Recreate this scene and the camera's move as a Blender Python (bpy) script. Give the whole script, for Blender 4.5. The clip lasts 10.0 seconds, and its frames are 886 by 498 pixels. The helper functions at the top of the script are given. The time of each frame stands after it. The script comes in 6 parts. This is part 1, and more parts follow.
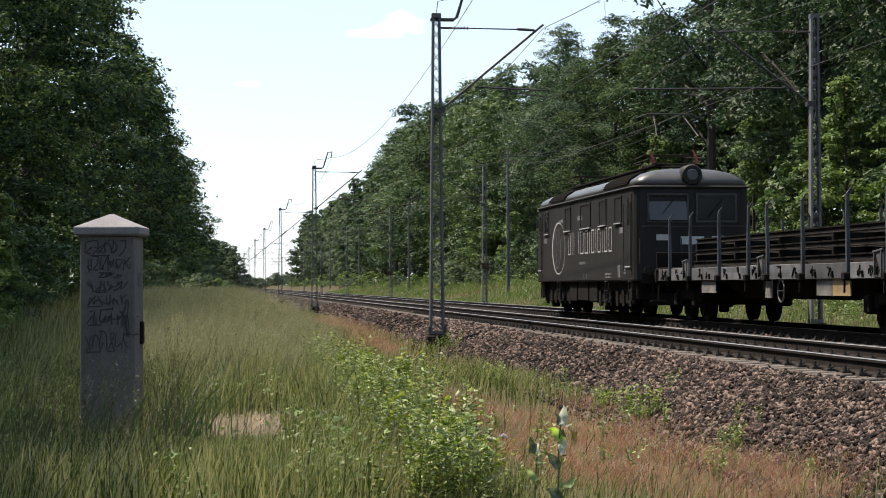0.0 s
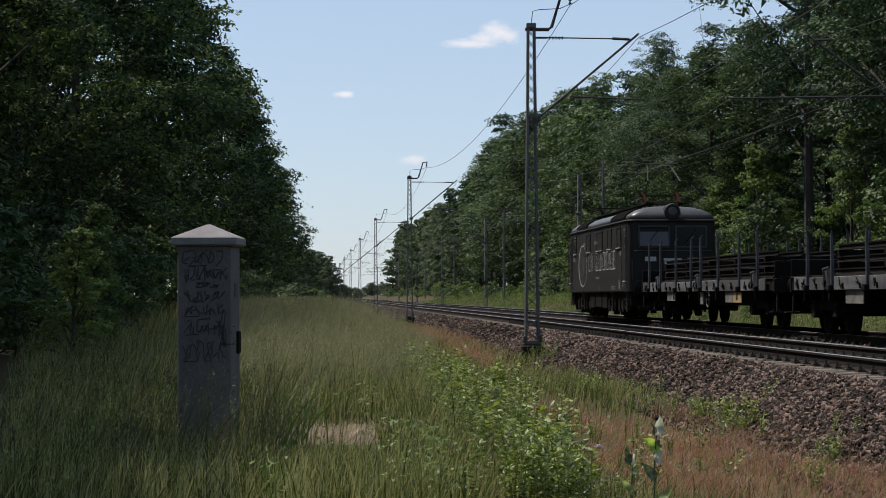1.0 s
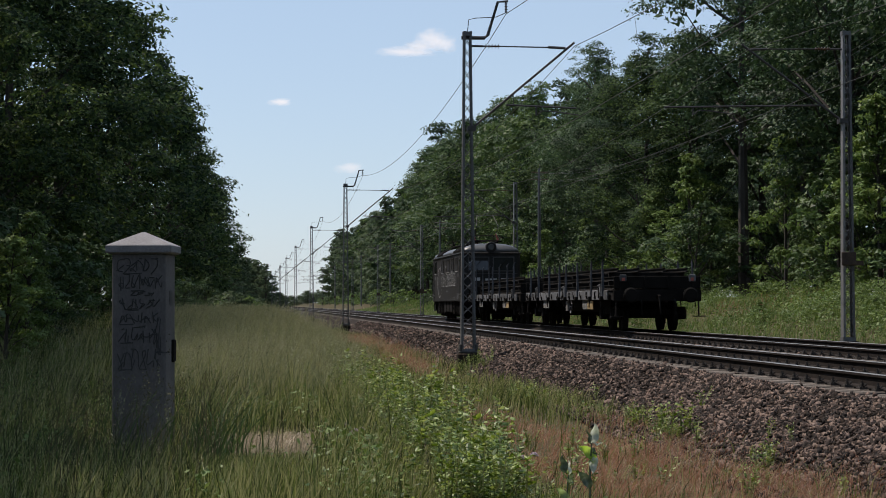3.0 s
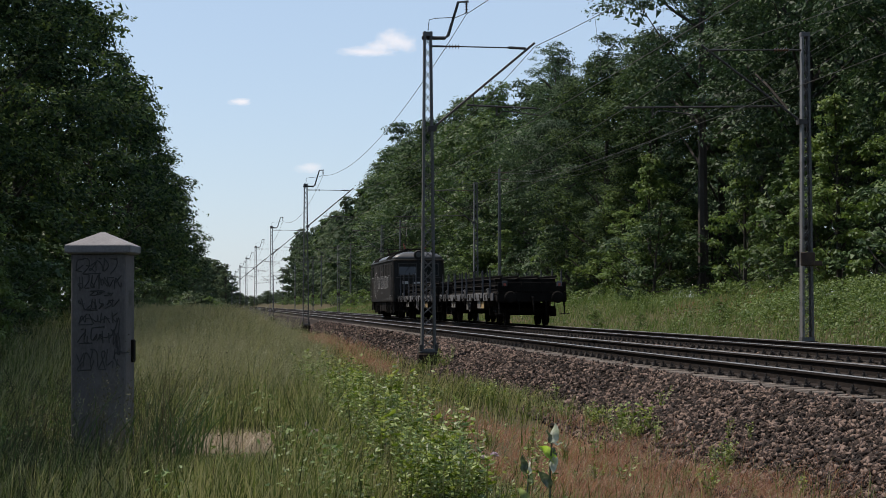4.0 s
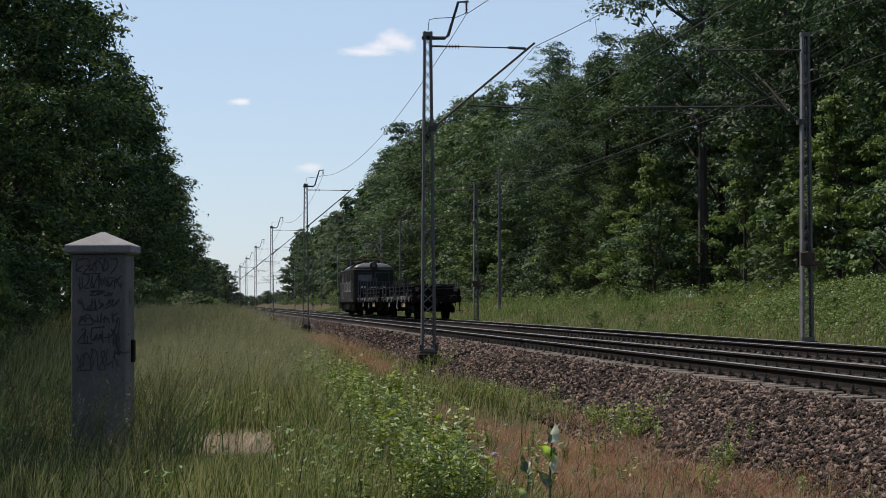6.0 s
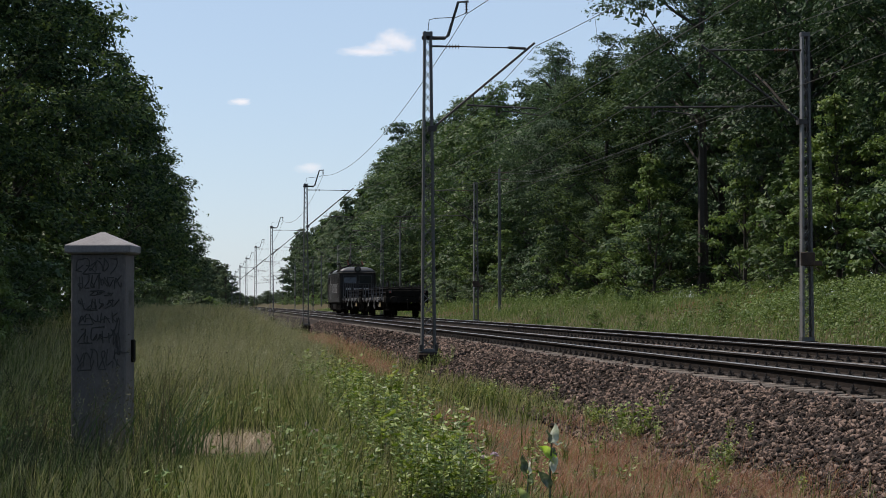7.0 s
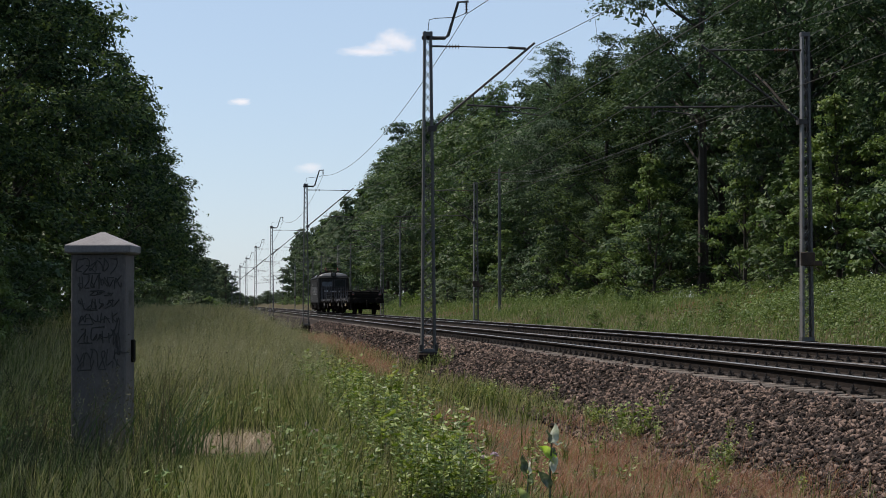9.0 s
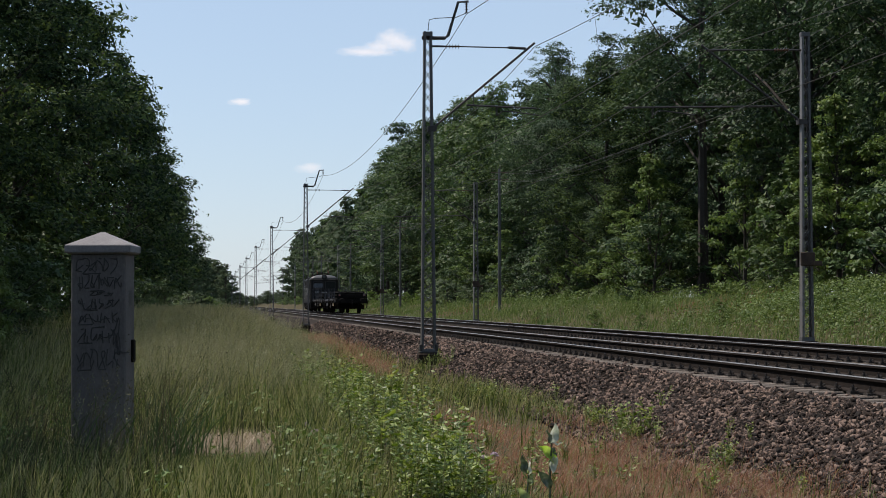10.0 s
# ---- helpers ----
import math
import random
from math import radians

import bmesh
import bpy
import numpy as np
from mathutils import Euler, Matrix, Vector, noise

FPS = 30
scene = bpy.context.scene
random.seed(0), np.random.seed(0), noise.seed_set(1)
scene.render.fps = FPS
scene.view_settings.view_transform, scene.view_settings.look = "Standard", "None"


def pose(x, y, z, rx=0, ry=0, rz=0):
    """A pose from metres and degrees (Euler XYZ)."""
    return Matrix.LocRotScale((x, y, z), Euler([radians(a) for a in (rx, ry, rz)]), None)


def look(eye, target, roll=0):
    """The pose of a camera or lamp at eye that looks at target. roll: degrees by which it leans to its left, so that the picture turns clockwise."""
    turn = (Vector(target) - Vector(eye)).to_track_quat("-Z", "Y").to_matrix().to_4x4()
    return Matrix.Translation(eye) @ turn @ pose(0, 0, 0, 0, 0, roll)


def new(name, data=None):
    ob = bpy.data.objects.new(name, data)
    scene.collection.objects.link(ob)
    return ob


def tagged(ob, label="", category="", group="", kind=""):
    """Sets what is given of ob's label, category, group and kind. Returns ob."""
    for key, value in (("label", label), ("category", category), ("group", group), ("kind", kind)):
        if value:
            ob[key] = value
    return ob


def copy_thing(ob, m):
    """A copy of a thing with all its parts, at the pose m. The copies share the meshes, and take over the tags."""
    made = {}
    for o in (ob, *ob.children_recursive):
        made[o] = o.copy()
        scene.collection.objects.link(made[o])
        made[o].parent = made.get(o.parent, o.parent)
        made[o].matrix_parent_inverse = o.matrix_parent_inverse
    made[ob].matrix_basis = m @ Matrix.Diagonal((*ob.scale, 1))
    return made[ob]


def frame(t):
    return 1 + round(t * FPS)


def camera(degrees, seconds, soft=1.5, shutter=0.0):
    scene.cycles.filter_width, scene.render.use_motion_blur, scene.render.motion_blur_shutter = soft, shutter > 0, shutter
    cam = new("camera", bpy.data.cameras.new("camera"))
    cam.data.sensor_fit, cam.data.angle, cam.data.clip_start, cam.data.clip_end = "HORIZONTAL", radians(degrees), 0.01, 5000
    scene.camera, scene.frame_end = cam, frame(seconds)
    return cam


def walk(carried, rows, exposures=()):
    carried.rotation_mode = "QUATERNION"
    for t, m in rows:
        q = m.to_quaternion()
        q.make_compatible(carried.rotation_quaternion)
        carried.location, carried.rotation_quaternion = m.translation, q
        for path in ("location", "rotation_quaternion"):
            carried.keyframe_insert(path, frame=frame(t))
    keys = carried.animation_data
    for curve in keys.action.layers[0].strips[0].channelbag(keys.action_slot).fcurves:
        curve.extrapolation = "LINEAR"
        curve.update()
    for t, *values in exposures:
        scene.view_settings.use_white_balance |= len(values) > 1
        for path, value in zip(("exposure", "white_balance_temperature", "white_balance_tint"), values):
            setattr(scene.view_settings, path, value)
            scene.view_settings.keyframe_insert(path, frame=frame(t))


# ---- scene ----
# ---- camera and its pan: it stands beside the line, lens fixed ----
EYE = (0.0, 0.0, 0.84)          # rail head is z = 0, the line runs along +y
FOCAL, CX, CY = 3600.0, 784.0, 441.0
cam = camera(2 * math.degrees(math.atan(784 / FOCAL)), 10.0, soft=0.9, shutter=0.06)


def aim(vx, vy, roll=-0.15):
    """The camera's pose when the line's vanishing point lies at vx, vy."""
    yaw = -math.degrees(math.atan((CX - vx) / FOCAL))
    pitch = math.degrees(math.atan((vy - CY) / FOCAL))
    return pose(*EYE, 90 + pitch, 0, yaw) @ pose(0, 0, 0, 0, 0, roll)


PAN = ((0.0, 15.5, -32), (0.1, 70, -30), (0.2, 121, -28), (0.3, 171, -26), (0.4, 212, -24), (0.5, 220, -22),
       (0.6, 204, -20), (0.7, 197, -18.5), (0.8, 197, -17), (0.9, 196, -15.5), (1.0, 185, -14), (1.1, 131, -10),
       (1.2, 123.5, -7), (1.5, 123, -4.5), (2.0, 122.5, -3), (2.5, 122, -2), (2.7, 122, -1), (2.8, 106, -0.5),
       (2.9, 88, 0), (3.0, 71, 0), (3.1, 55, 0), (3.2, 39, 0), (3.3, 24, 0), (3.4, 11, 0), (3.5, 3, 0), (3.7, 0, 0), (10.0, 0, 0))
walk(cam, [(t, aim(370 + dx, 537 + dy)) for t, dx, dy in PAN],
     exposures=[(0.0, 0.80, 6900, 16), (0.1, 0.6, 6850, 16), (0.2, 0.42, 6800, 16), (0.4, 0.24, 6700, 16), (0.7, 0.14, 6620, 16),
                (1.0, 0.01, 6600, 16), (1.6, 0.0, 6580, 16), (2.6, 0.0, 6560, 16), (3.1, 0.03, 6560, 16), (4.3, 0.06, 6560, 16), (10.0, 0.06, 6560, 16)])

# ---- world, sun ----
SUN_DIR = Vector((-0.58, 0.45, 1.25)).normalized()
world = bpy.data.worlds.new("sky")
scene.world = world
world.use_nodes = True
wn = world.node_tree
sky = wn.nodes.new("ShaderNodeTexSky")
sky.sky_type, sky.sun_disc = "NISHITA", False
sky.sun_elevation = math.asin(SUN_DIR.z)
sky.sun_rotation = math.atan2(SUN_DIR.x, SUN_DIR.y)
sky.altitude, sky.air_density, sky.dust_density, sky.ozone_density = 0.0, 0.9, 0.35, 2.0
haze = wn.nodes.new("ShaderNodeMix")
haze.data_type = "RGBA"
haze.inputs["Factor"].default_value = 0.55
haze.inputs["B"].default_value = (4.0, 5.35, 6.6, 1)
wn.links.new(sky.outputs[0], haze.inputs["A"])
wn.links.new(haze.outputs["Result"], wn.nodes["Background"].inputs[0])
wn.nodes["Background"].inputs[1].default_value = 0.12
sun = new("sun", bpy.data.lights.new("sun", "SUN"))
sun.data.energy, sun.data.angle, sun.data.color = 5.0, radians(0.6), (1.0, 0.93, 0.80)
sun.matrix_world = look(SUN_DIR * 100, (0, 0, 0))


# ---- materials ----
def material(name, colours, scale=8.0, rough=0.8, metal=0.0, bump=0.3, island=0.0, random_ob=0.0, translucent=0.0, detail=6.0, fine=60.0, spec=0.5, stretch=None):
    """A surface whose colour runs through colours by coarse and fine noise; island or random_ob vary the value piece by piece."""
    m = bpy.data.materials.new(name)
    m.use_nodes = True
    n, l = m.node_tree.nodes, m.node_tree.links
    b = n["Principled BSDF"]
    b.inputs["Roughness"].default_value, b.inputs["Metallic"].default_value = rough, metal
    b.inputs["Specular IOR Level"].default_value = spec
    co = n.new("ShaderNodeTexCoord").outputs["Object"]
    if stretch:
        mp = n.new("ShaderNodeMapping")
        mp.inputs["Scale"].default_value = stretch
        l.new(co, mp.inputs[0])
        co = mp.outputs[0]
    coarse, grain = n.new("ShaderNodeTexNoise"), n.new("ShaderNodeTexNoise")
    for node, s in ((coarse, scale), (grain, fine)):
        node.inputs["Scale"].default_value, node.inputs["Detail"].default_value = s, detail
        l.new(co, node.inputs["Vector"])
    mix = n.new("ShaderNodeMath")
    mix.operation = "MULTIPLY_ADD"
    l.new(grain.outputs[0], mix.inputs[0])
    mix.inputs[1].default_value = 0.5
    half = n.new("ShaderNodeMath")
    half.operation = "MULTIPLY"
    l.new(coarse.outputs[0], half.inputs[0])
    half.inputs[1].default_value = 0.5
    l.new(half.outputs[0], mix.inputs[2])
    value = mix.outputs[0]
    for amount, kind, sock in ((island, "ShaderNodeNewGeometry", "Random Per Island"), (random_ob, "ShaderNodeObjectInfo", "Random")):
        if amount:
            add, src = n.new("ShaderNodeMath"), n.new(kind)
            add.operation = "MULTIPLY_ADD"
            l.new(src.outputs[sock], add.inputs[0])
            add.inputs[1].default_value = amount
            l.new(value, add.inputs[2])
            shift = n.new("ShaderNodeMath")
            shift.operation = "SUBTRACT"
            l.new(add.outputs[0], shift.inputs[0])
            shift.inputs[1].default_value = amount / 2
            value = shift.outputs[0]
    ramp = n.new("ShaderNodeValToRGB")
    els = ramp.color_ramp.elements
    while len(els) < len(colours):
        els.new(0.5)
    for i, c in enumerate(colours):
        els[i].position = 0.28 + 0.44 * i / max(1, len(colours) - 1)
        els[i].color = (*c, 1)
    l.new(value, ramp.inputs[0])
    l.new(ramp.outputs[0], b.inputs["Base Color"])
    if bump:
        bp = n.new("ShaderNodeBump")
        bp.inputs["Strength"].default_value, bp.inputs["Distance"].default_value = bump, 0.02
        l.new(value if not island else grain.outputs[0], bp.inputs["Height"])
        l.new(bp.outputs[0], b.inputs["Normal"])
    if translucent:
        tr, ms = n.new("ShaderNodeBsdfTranslucent"), n.new("ShaderNodeMixShader")
        hs = n.new("ShaderNodeHueSaturation")
        hs.inputs["Hue"].default_value, hs.inputs["Saturation"].default_value, hs.inputs["Value"].default_value = 0.485, 1.1, 1.3
        l.new(ramp.outputs[0], hs.inputs["Color"])
        l.new(hs.outputs[0], tr.inputs[0])
        ms.inputs[0].default_value = translucent
        l.new(b.outputs[0], ms.inputs[1])
        l.new(tr.outputs[0], ms.inputs[2])
        l.new(ms.outputs[0], n["Material Output"].inputs[0])
    return m


# blue raised in the base colour to stand for haze and bluish shadows
LEAF = material("leaf", [(0.014, 0.031, 0.014), (0.036, 0.071, 0.030), (0.078, 0.130, 0.050)], 0.30, 0.6, bump=0, island=0.36, random_ob=0.15, translucent=0.2, fine=1.0, spec=0.22)
# leaf darkened for the shaded left wood, lightest tone for sunlit patches
LEAF_OAK_SHADE = material("shaded oak leaf", [(0.011, 0.024, 0.011), (0.028, 0.055, 0.023), (0.080, 0.124, 0.037)], 0.35, 0.65, bump=0, island=0.48, random_ob=0.12, translucent=0.26, fine=1.0, spec=0.10)
# far foliage: base colour lightened to stand for distance haze
LEAF_HAZY = material("hazy pale leaf", [(0.035, 0.058, 0.030), (0.060, 0.092, 0.048), (0.095, 0.125, 0.070)], 0.15, 0.7, bump=0, island=0.25, random_ob=0.2, translucent=0.4, fine=0.6, spec=0.2)
# fresh green, brightened so that it also stands for sunlit foliage
LEAF_FRESH_LIT = material("fresh sunlit leaf", [(0.050, 0.092, 0.022), (0.092, 0.155, 0.040), (0.150, 0.215, 0.070)], 0.5, 0.55, bump=0, island=0.3, random_ob=0.15, translucent=0.34, fine=1.5, spec=0.25)
LEAF_LIGHT = material("leaf light", [(0.026, 0.052, 0.017), (0.050, 0.092, 0.029), (0.088, 0.140, 0.044)], 0.4, 0.55, bump=0, island=0.3, random_ob=0.18, translucent=0.32, fine=1.2, spec=0.25)
BARK = material("bark", [(0.020, 0.017, 0.014), (0.042, 0.036, 0.030), (0.080, 0.070, 0.060)], 3, 0.95, bump=0.8, stretch=(1, 1, 0.2))
EARTH = material("earth", [(0.032, 0.033, 0.016), (0.060, 0.052, 0.027), (0.105, 0.080, 0.050)], 1.2, 0.95, bump=0.6, fine=25, spec=0.08)
GRASS = material("grass", [(0.018, 0.034, 0.008), (0.078, 0.118, 0.026), (0.155, 0.200, 0.056), (0.33, 0.33, 0.155)], 0.5, 0.5, bump=0, island=0.8, translucent=0.32, fine=3, spec=0.3)
SEED = material("seed heads", [(0.11, 0.13, 0.06), (0.205, 0.215, 0.115), (0.34, 0.33, 0.21)], 1.0, 0.8, bump=0, island=0.3, translucent=0.25, fine=4)
RED_GRASS = material("red grass", [(0.13, 0.085, 0.043), (0.30, 0.150, 0.088), (0.46, 0.300, 0.210)], 1.6, 0.8, bump=0, island=0.3, translucent=0.25, fine=4)
HERB = material("herb leaf", [(0.040, 0.076, 0.017), (0.088, 0.145, 0.036), (0.16, 0.225, 0.07)], 0.8, 0.55, bump=0, island=0.4, translucent=0.25, fine=3, spec=0.25)
# dark base colour imitates stems seen against the light
BACKLIT_STALK = material("backlit stalk", [(0.025, 0.03, 0.012), (0.055, 0.055, 0.025), (0.11, 0.10, 0.05)], 1.0, 0.8, bump=0, island=0.5, translucent=0.2, fine=4)
DRY = material("dry grass", [(0.24, 0.195, 0.125), (0.37, 0.31, 0.22), (0.52, 0.45, 0.34)], 1.0, 0.85, bump=0, island=0.3, translucent=0.2, fine=4)
WEED = material("weed leaf", [(0.046, 0.088, 0.010), (0.130, 0.200, 0.030), (0.28, 0.345, 0.115)], 1.5, 0.45, bump=0, island=0.75, translucent=0.38, fine=6, spec=0.38)
STONE = material("ballast stone", [(0.008, 0.0056, 0.0045), (0.022, 0.0150, 0.0122), (0.042, 0.0285, 0.0235), (0.17, 0.121, 0.100)], 6, 0.85, bump=0.4, island=0.62, fine=40, spec=0.2)
BED = material("ballast bed", [(0.010, 0.0075, 0.006), (0.022, 0.017, 0.014), (0.042, 0.032, 0.026)], 9, 0.95, bump=1.0, fine=24, spec=0.08)
RAIL = material("rail steel side", [(0.008, 0.006, 0.0055), (0.016, 0.012, 0.0105), (0.030, 0.022, 0.019)], 5, 0.9, bump=0.2, spec=0.15)
HEAD = material("rail head", [(0.20, 0.19, 0.18), (0.30, 0.29, 0.28)], 4, 0.42, metal=0.9, bump=0.05)
CONCRETE = material("concrete sleeper", [(0.075, 0.062, 0.053), (0.13, 0.11, 0.095), (0.20, 0.175, 0.155)], 5, 0.9, bump=0.4, random_ob=0.2, island=0.2, spec=0.15)
RUST = material("rusty plate", [(0.020, 0.014, 0.010), (0.045, 0.030, 0.021), (0.085, 0.055, 0.038)], 6, 0.85, bump=0.3)
CLIP = material("rail clip", [(0.018, 0.015, 0.013), (0.05, 0.042, 0.038)], 12, 0.8, metal=0.2)
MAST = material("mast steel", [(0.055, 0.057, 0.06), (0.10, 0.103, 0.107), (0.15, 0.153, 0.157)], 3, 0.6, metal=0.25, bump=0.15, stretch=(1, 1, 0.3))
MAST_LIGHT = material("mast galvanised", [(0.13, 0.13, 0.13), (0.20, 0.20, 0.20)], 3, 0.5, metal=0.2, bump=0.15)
DARK_STEEL = material("dark steel", [(0.022, 0.022, 0.024), (0.045, 0.044, 0.044), (0.075, 0.07, 0.066)], 4, 0.6, metal=0.3, bump=0.15)
WIRE = material("copper wire", [(0.06, 0.06, 0.055), (0.10, 0.10, 0.09)], 2, 0.6, metal=0.5, bump=0)
PORCELAIN = material("insulator", [(0.045, 0.025, 0.018), (0.08, 0.045, 0.03)], 6, 0.25, bump=0)
PILLAR = material("grey painted concrete", [(0.064, 0.060, 0.060), (0.098, 0.091, 0.091), (0.142, 0.132, 0.131)], 2.5, 0.85, bump=0.25, fine=50, stretch=(1, 1, 0.45))
CAP = material("cap concrete", [(0.125, 0.122, 0.130), (0.185, 0.181, 0.190), (0.25, 0.245, 0.255)], 5, 0.9, bump=0.4)
INK = material("marker ink", [(0.018, 0.018, 0.02), (0.035, 0.035, 0.038)], 20, 0.6, bump=0)
BLACK_PAINT = material("charcoal paint", [(0.010, 0.0098, 0.010), (0.0160, 0.0152, 0.015), (0.026, 0.024, 0.0225)], 1.4, 0.6, bump=0.05, spec=0.2, stretch=(1, 1, 0.4))
ROOF_PAINT = material("roof paint", [(0.025, 0.025, 0.026), (0.045, 0.044, 0.044), (0.075, 0.072, 0.07)], 2, 0.42, bump=0.1)
GRIME = material("underframe grime", [(0.005, 0.0046, 0.0043), (0.010, 0.0092, 0.0084), (0.021, 0.018, 0.016)], 3, 0.9, bump=0.3, spec=0.08)
WHITE_PAINT = material("white lettering", [(0.32, 0.32, 0.32), (0.46, 0.46, 0.46)], 6, 0.6, bump=0)
RED_PAINT = material("red paint", [(0.24, 0.05, 0.035), (0.36, 0.08, 0.055)], 5, 0.5, bump=0.1)
PLATE = material("weathered white plate", [(0.05, 0.048, 0.044), (0.13, 0.126, 0.118), (0.24, 0.232, 0.22)], 3.6, 0.75, bump=0.2)
PANEL = material("weathered drop side", [(0.022, 0.023, 0.025), (0.064, 0.067, 0.074), (0.150, 0.156, 0.168)], 3.6, 0.75, bump=0.3, random_ob=0.25)
WAGON = material("wagon brown", [(0.010, 0.0085, 0.0075), (0.019, 0.016, 0.014), (0.034, 0.027, 0.022)], 3, 0.85, bump=0.3, spec=0.15)
STAKE = material("stake steel", [(0.020, 0.022, 0.026), (0.048, 0.051, 0.060), (0.095, 0.10, 0.112)], 4, 0.6, metal=0.3, bump=0.2)
YELLOW = material("yellow plate", [(0.26, 0.18, 0.075), (0.36, 0.26, 0.13)], 6, 0.7, bump=0.1)
TIMBER = material("old timber", [(0.10, 0.075, 0.05), (0.17, 0.13, 0.09)], 6, 0.9, bump=0.5)
GLASS = material("cab glass", [(0.015, 0.017, 0.02), (0.02, 0.022, 0.025)], 1, 0.08, bump=0, spec=0.5)
LAMP_GLASS = material("lamp glass", [(0.06, 0.063, 0.066), (0.12, 0.124, 0.128)], 6, 0.1, bump=0)
SHOOT = material("shoot leaf", [(0.12, 0.19, 0.06), (0.22, 0.29, 0.13), (0.34, 0.38, 0.25)], 12, 0.5, bump=0, random_ob=0.4, translucent=0.5, fine=40)
BRIGHT_SHOOT = material("bright shoot leaf", [(0.16, 0.30, 0.04), (0.26, 0.42, 0.08), (0.36, 0.50, 0.14)], 12, 0.5, bump=0, translucent=0.5, fine=40)
SILVER_LEAF = material("silvery leaf", [(0.22, 0.27, 0.19), (0.40, 0.44, 0.36), (0.58, 0.60, 0.54)], 25, 0.4, bump=0, translucent=0.45, fine=60)
DARK_LEAF = material("dark leaf", [(0.03, 0.05, 0.028), (0.06, 0.09, 0.05), (0.16, 0.19, 0.13)], 30, 0.35, bump=0, translucent=0.25, fine=60)
VERGE_GRASS = material("far verge grass", [(0.038, 0.084, 0.016), (0.080, 0.150, 0.032), (0.142, 0.228, 0.062), (0.25, 0.30, 0.125)], 0.5, 0.5, bump=0, island=0.5, translucent=0.26, fine=3)
MAUVE = material("mauve flower", [(0.35, 0.24, 0.33), (0.50, 0.40, 0.48)], 20, 0.8, bump=0, island=0.3)


# ---- mesh helpers ----
class Build:
    """Gathers vertices and faces of one mesh."""

    def __init__(self):
        self.v, self.f, self.mi = [], [], []

    def poly(self, pts, faces, mi=0):
        o = len(self.v)
        self.v += [tuple(p) for p in pts]
        self.f += [tuple(i + o for i in f) for f in faces]
        self.mi += [mi] * len(faces)
        return self

    def box(self, x0, x1, y0, y1, z0, z1, mi=0, bev=0.0):
        if bev:
            b = min(bev, (x1 - x0) / 3, (y1 - y0) / 3, (z1 - z0) / 3)
            rings = []
            for z, i in ((z0, b), (z0 + b, 0), (z1 - b, 0), (z1, b)):
                c = b
                rings.append([(x0 + i, y0 + c + i, z), (x0 + c + i, y0 + i, z), (x1 - c - i, y0 + i, z), (x1 - i, y0 + c + i, z),
                              (x1 - i, y1 - c - i, z), (x1 - c - i, y1 - i, z), (x0 + c + i, y1 - i, z), (x0 + i, y1 - c - i, z)])
            return self.loft(rings, mi)
        return self.poly([(x0, y0, z0), (x1, y0, z0), (x1, y1, z0), (x0, y1, z0), (x0, y0, z1), (x1, y0, z1), (x1, y1, z1), (x0, y1, z1)],
                         [(3, 2, 1, 0), (4, 5, 6, 7), (0, 1, 5, 4), (1, 2, 6, 5), (2, 3, 7, 6), (3, 0, 4, 7)], mi)

    def loft(self, rings, mi=0, caps=True):
        n = len(rings[0])
        pts = [p for r in rings for p in r]
        faces = [(k * n + i, k * n + (i + 1) % n, (k + 1) * n + (i + 1) % n, (k + 1) * n + i) for k in range(len(rings) - 1) for i in range(n)]
        if caps:
            faces += [tuple(range(n - 1, -1, -1)), tuple((len(rings) - 1) * n + i for i in range(n))]
        return self.poly(pts, faces, mi)

    def rod(self, a, b, r0, r1=None, n=8, mi=0):
        return self.tube([a, b], [r0, r0 if r1 is None else r1], n, mi)

    def tube(self, pts, radii, n=8, mi=0):
        pts = [Vector(p) for p in pts]
        radii = radii if isinstance(radii, (list, tuple)) else [radii] * len(pts)
        rings = []
        for i, p in enumerate(pts):
            d = (pts[min(i + 1, len(pts) - 1)] - pts[max(i - 1, 0)]).normalized()
            u = d.cross(Vector((0, 0, 1)) if abs(d.z) < 0.9 else Vector((0, 1, 0))).normalized()
            w = u.cross(d)
            rings.append([p + (u * math.cos(2 * math.pi * k / n) + w * math.sin(2 * math.pi * k / n)) * radii[i] for k in range(n)])
        return self.loft(rings, mi)

    def bar(self, a, b, w, h, mi=0):
        """A square bar from a to b."""
        a, b = Vector(a), Vector(b)
        d = (b - a).normalized()
        u = d.cross(Vector((0, 0, 1)) if abs(d.z) < 0.95 else Vector((0, 1, 0))).normalized()
        t = u.cross(d)
        q = [(-w / 2, -h / 2), (w / 2, -h / 2), (w / 2, h / 2), (-w / 2, h / 2)]
        return self.loft([[p + u * x + t * y for x, y in q] for p in (a, b)], mi)

    def mesh(self, name, *mats, smooth=False):
        me = bpy.data.meshes.new(name)
        me.from_pydata(self.v, [], self.f)
        for m in mats:
            me.materials.append(m)
        if len(mats) > 1:
            me.polygons.foreach_set("material_index", self.mi)
        if smooth:
            me.polygons.foreach_set("use_smooth", [True] * len(me.polygons))
        me.update()
        return me


def part(name, build, mats, parent=None, label="", smooth=False):
    mats = mats if isinstance(mats, (list, tuple)) else [mats]
    ob = new(name, build.mesh(name, *mats, smooth=smooth) if isinstance(build, Build) else build)
    ob.parent = parent
    if label:
        tagged(ob, label)
    return ob


def thing(name, label, category, group="", kind="", at=(0, 0, 0), rz=0.0):
    ob = new(name)
    ob.empty_display_size = 0.2
    ob.matrix_basis = pose(*at, 0, 0, rz)
    return tagged(ob, label, category, group, kind)


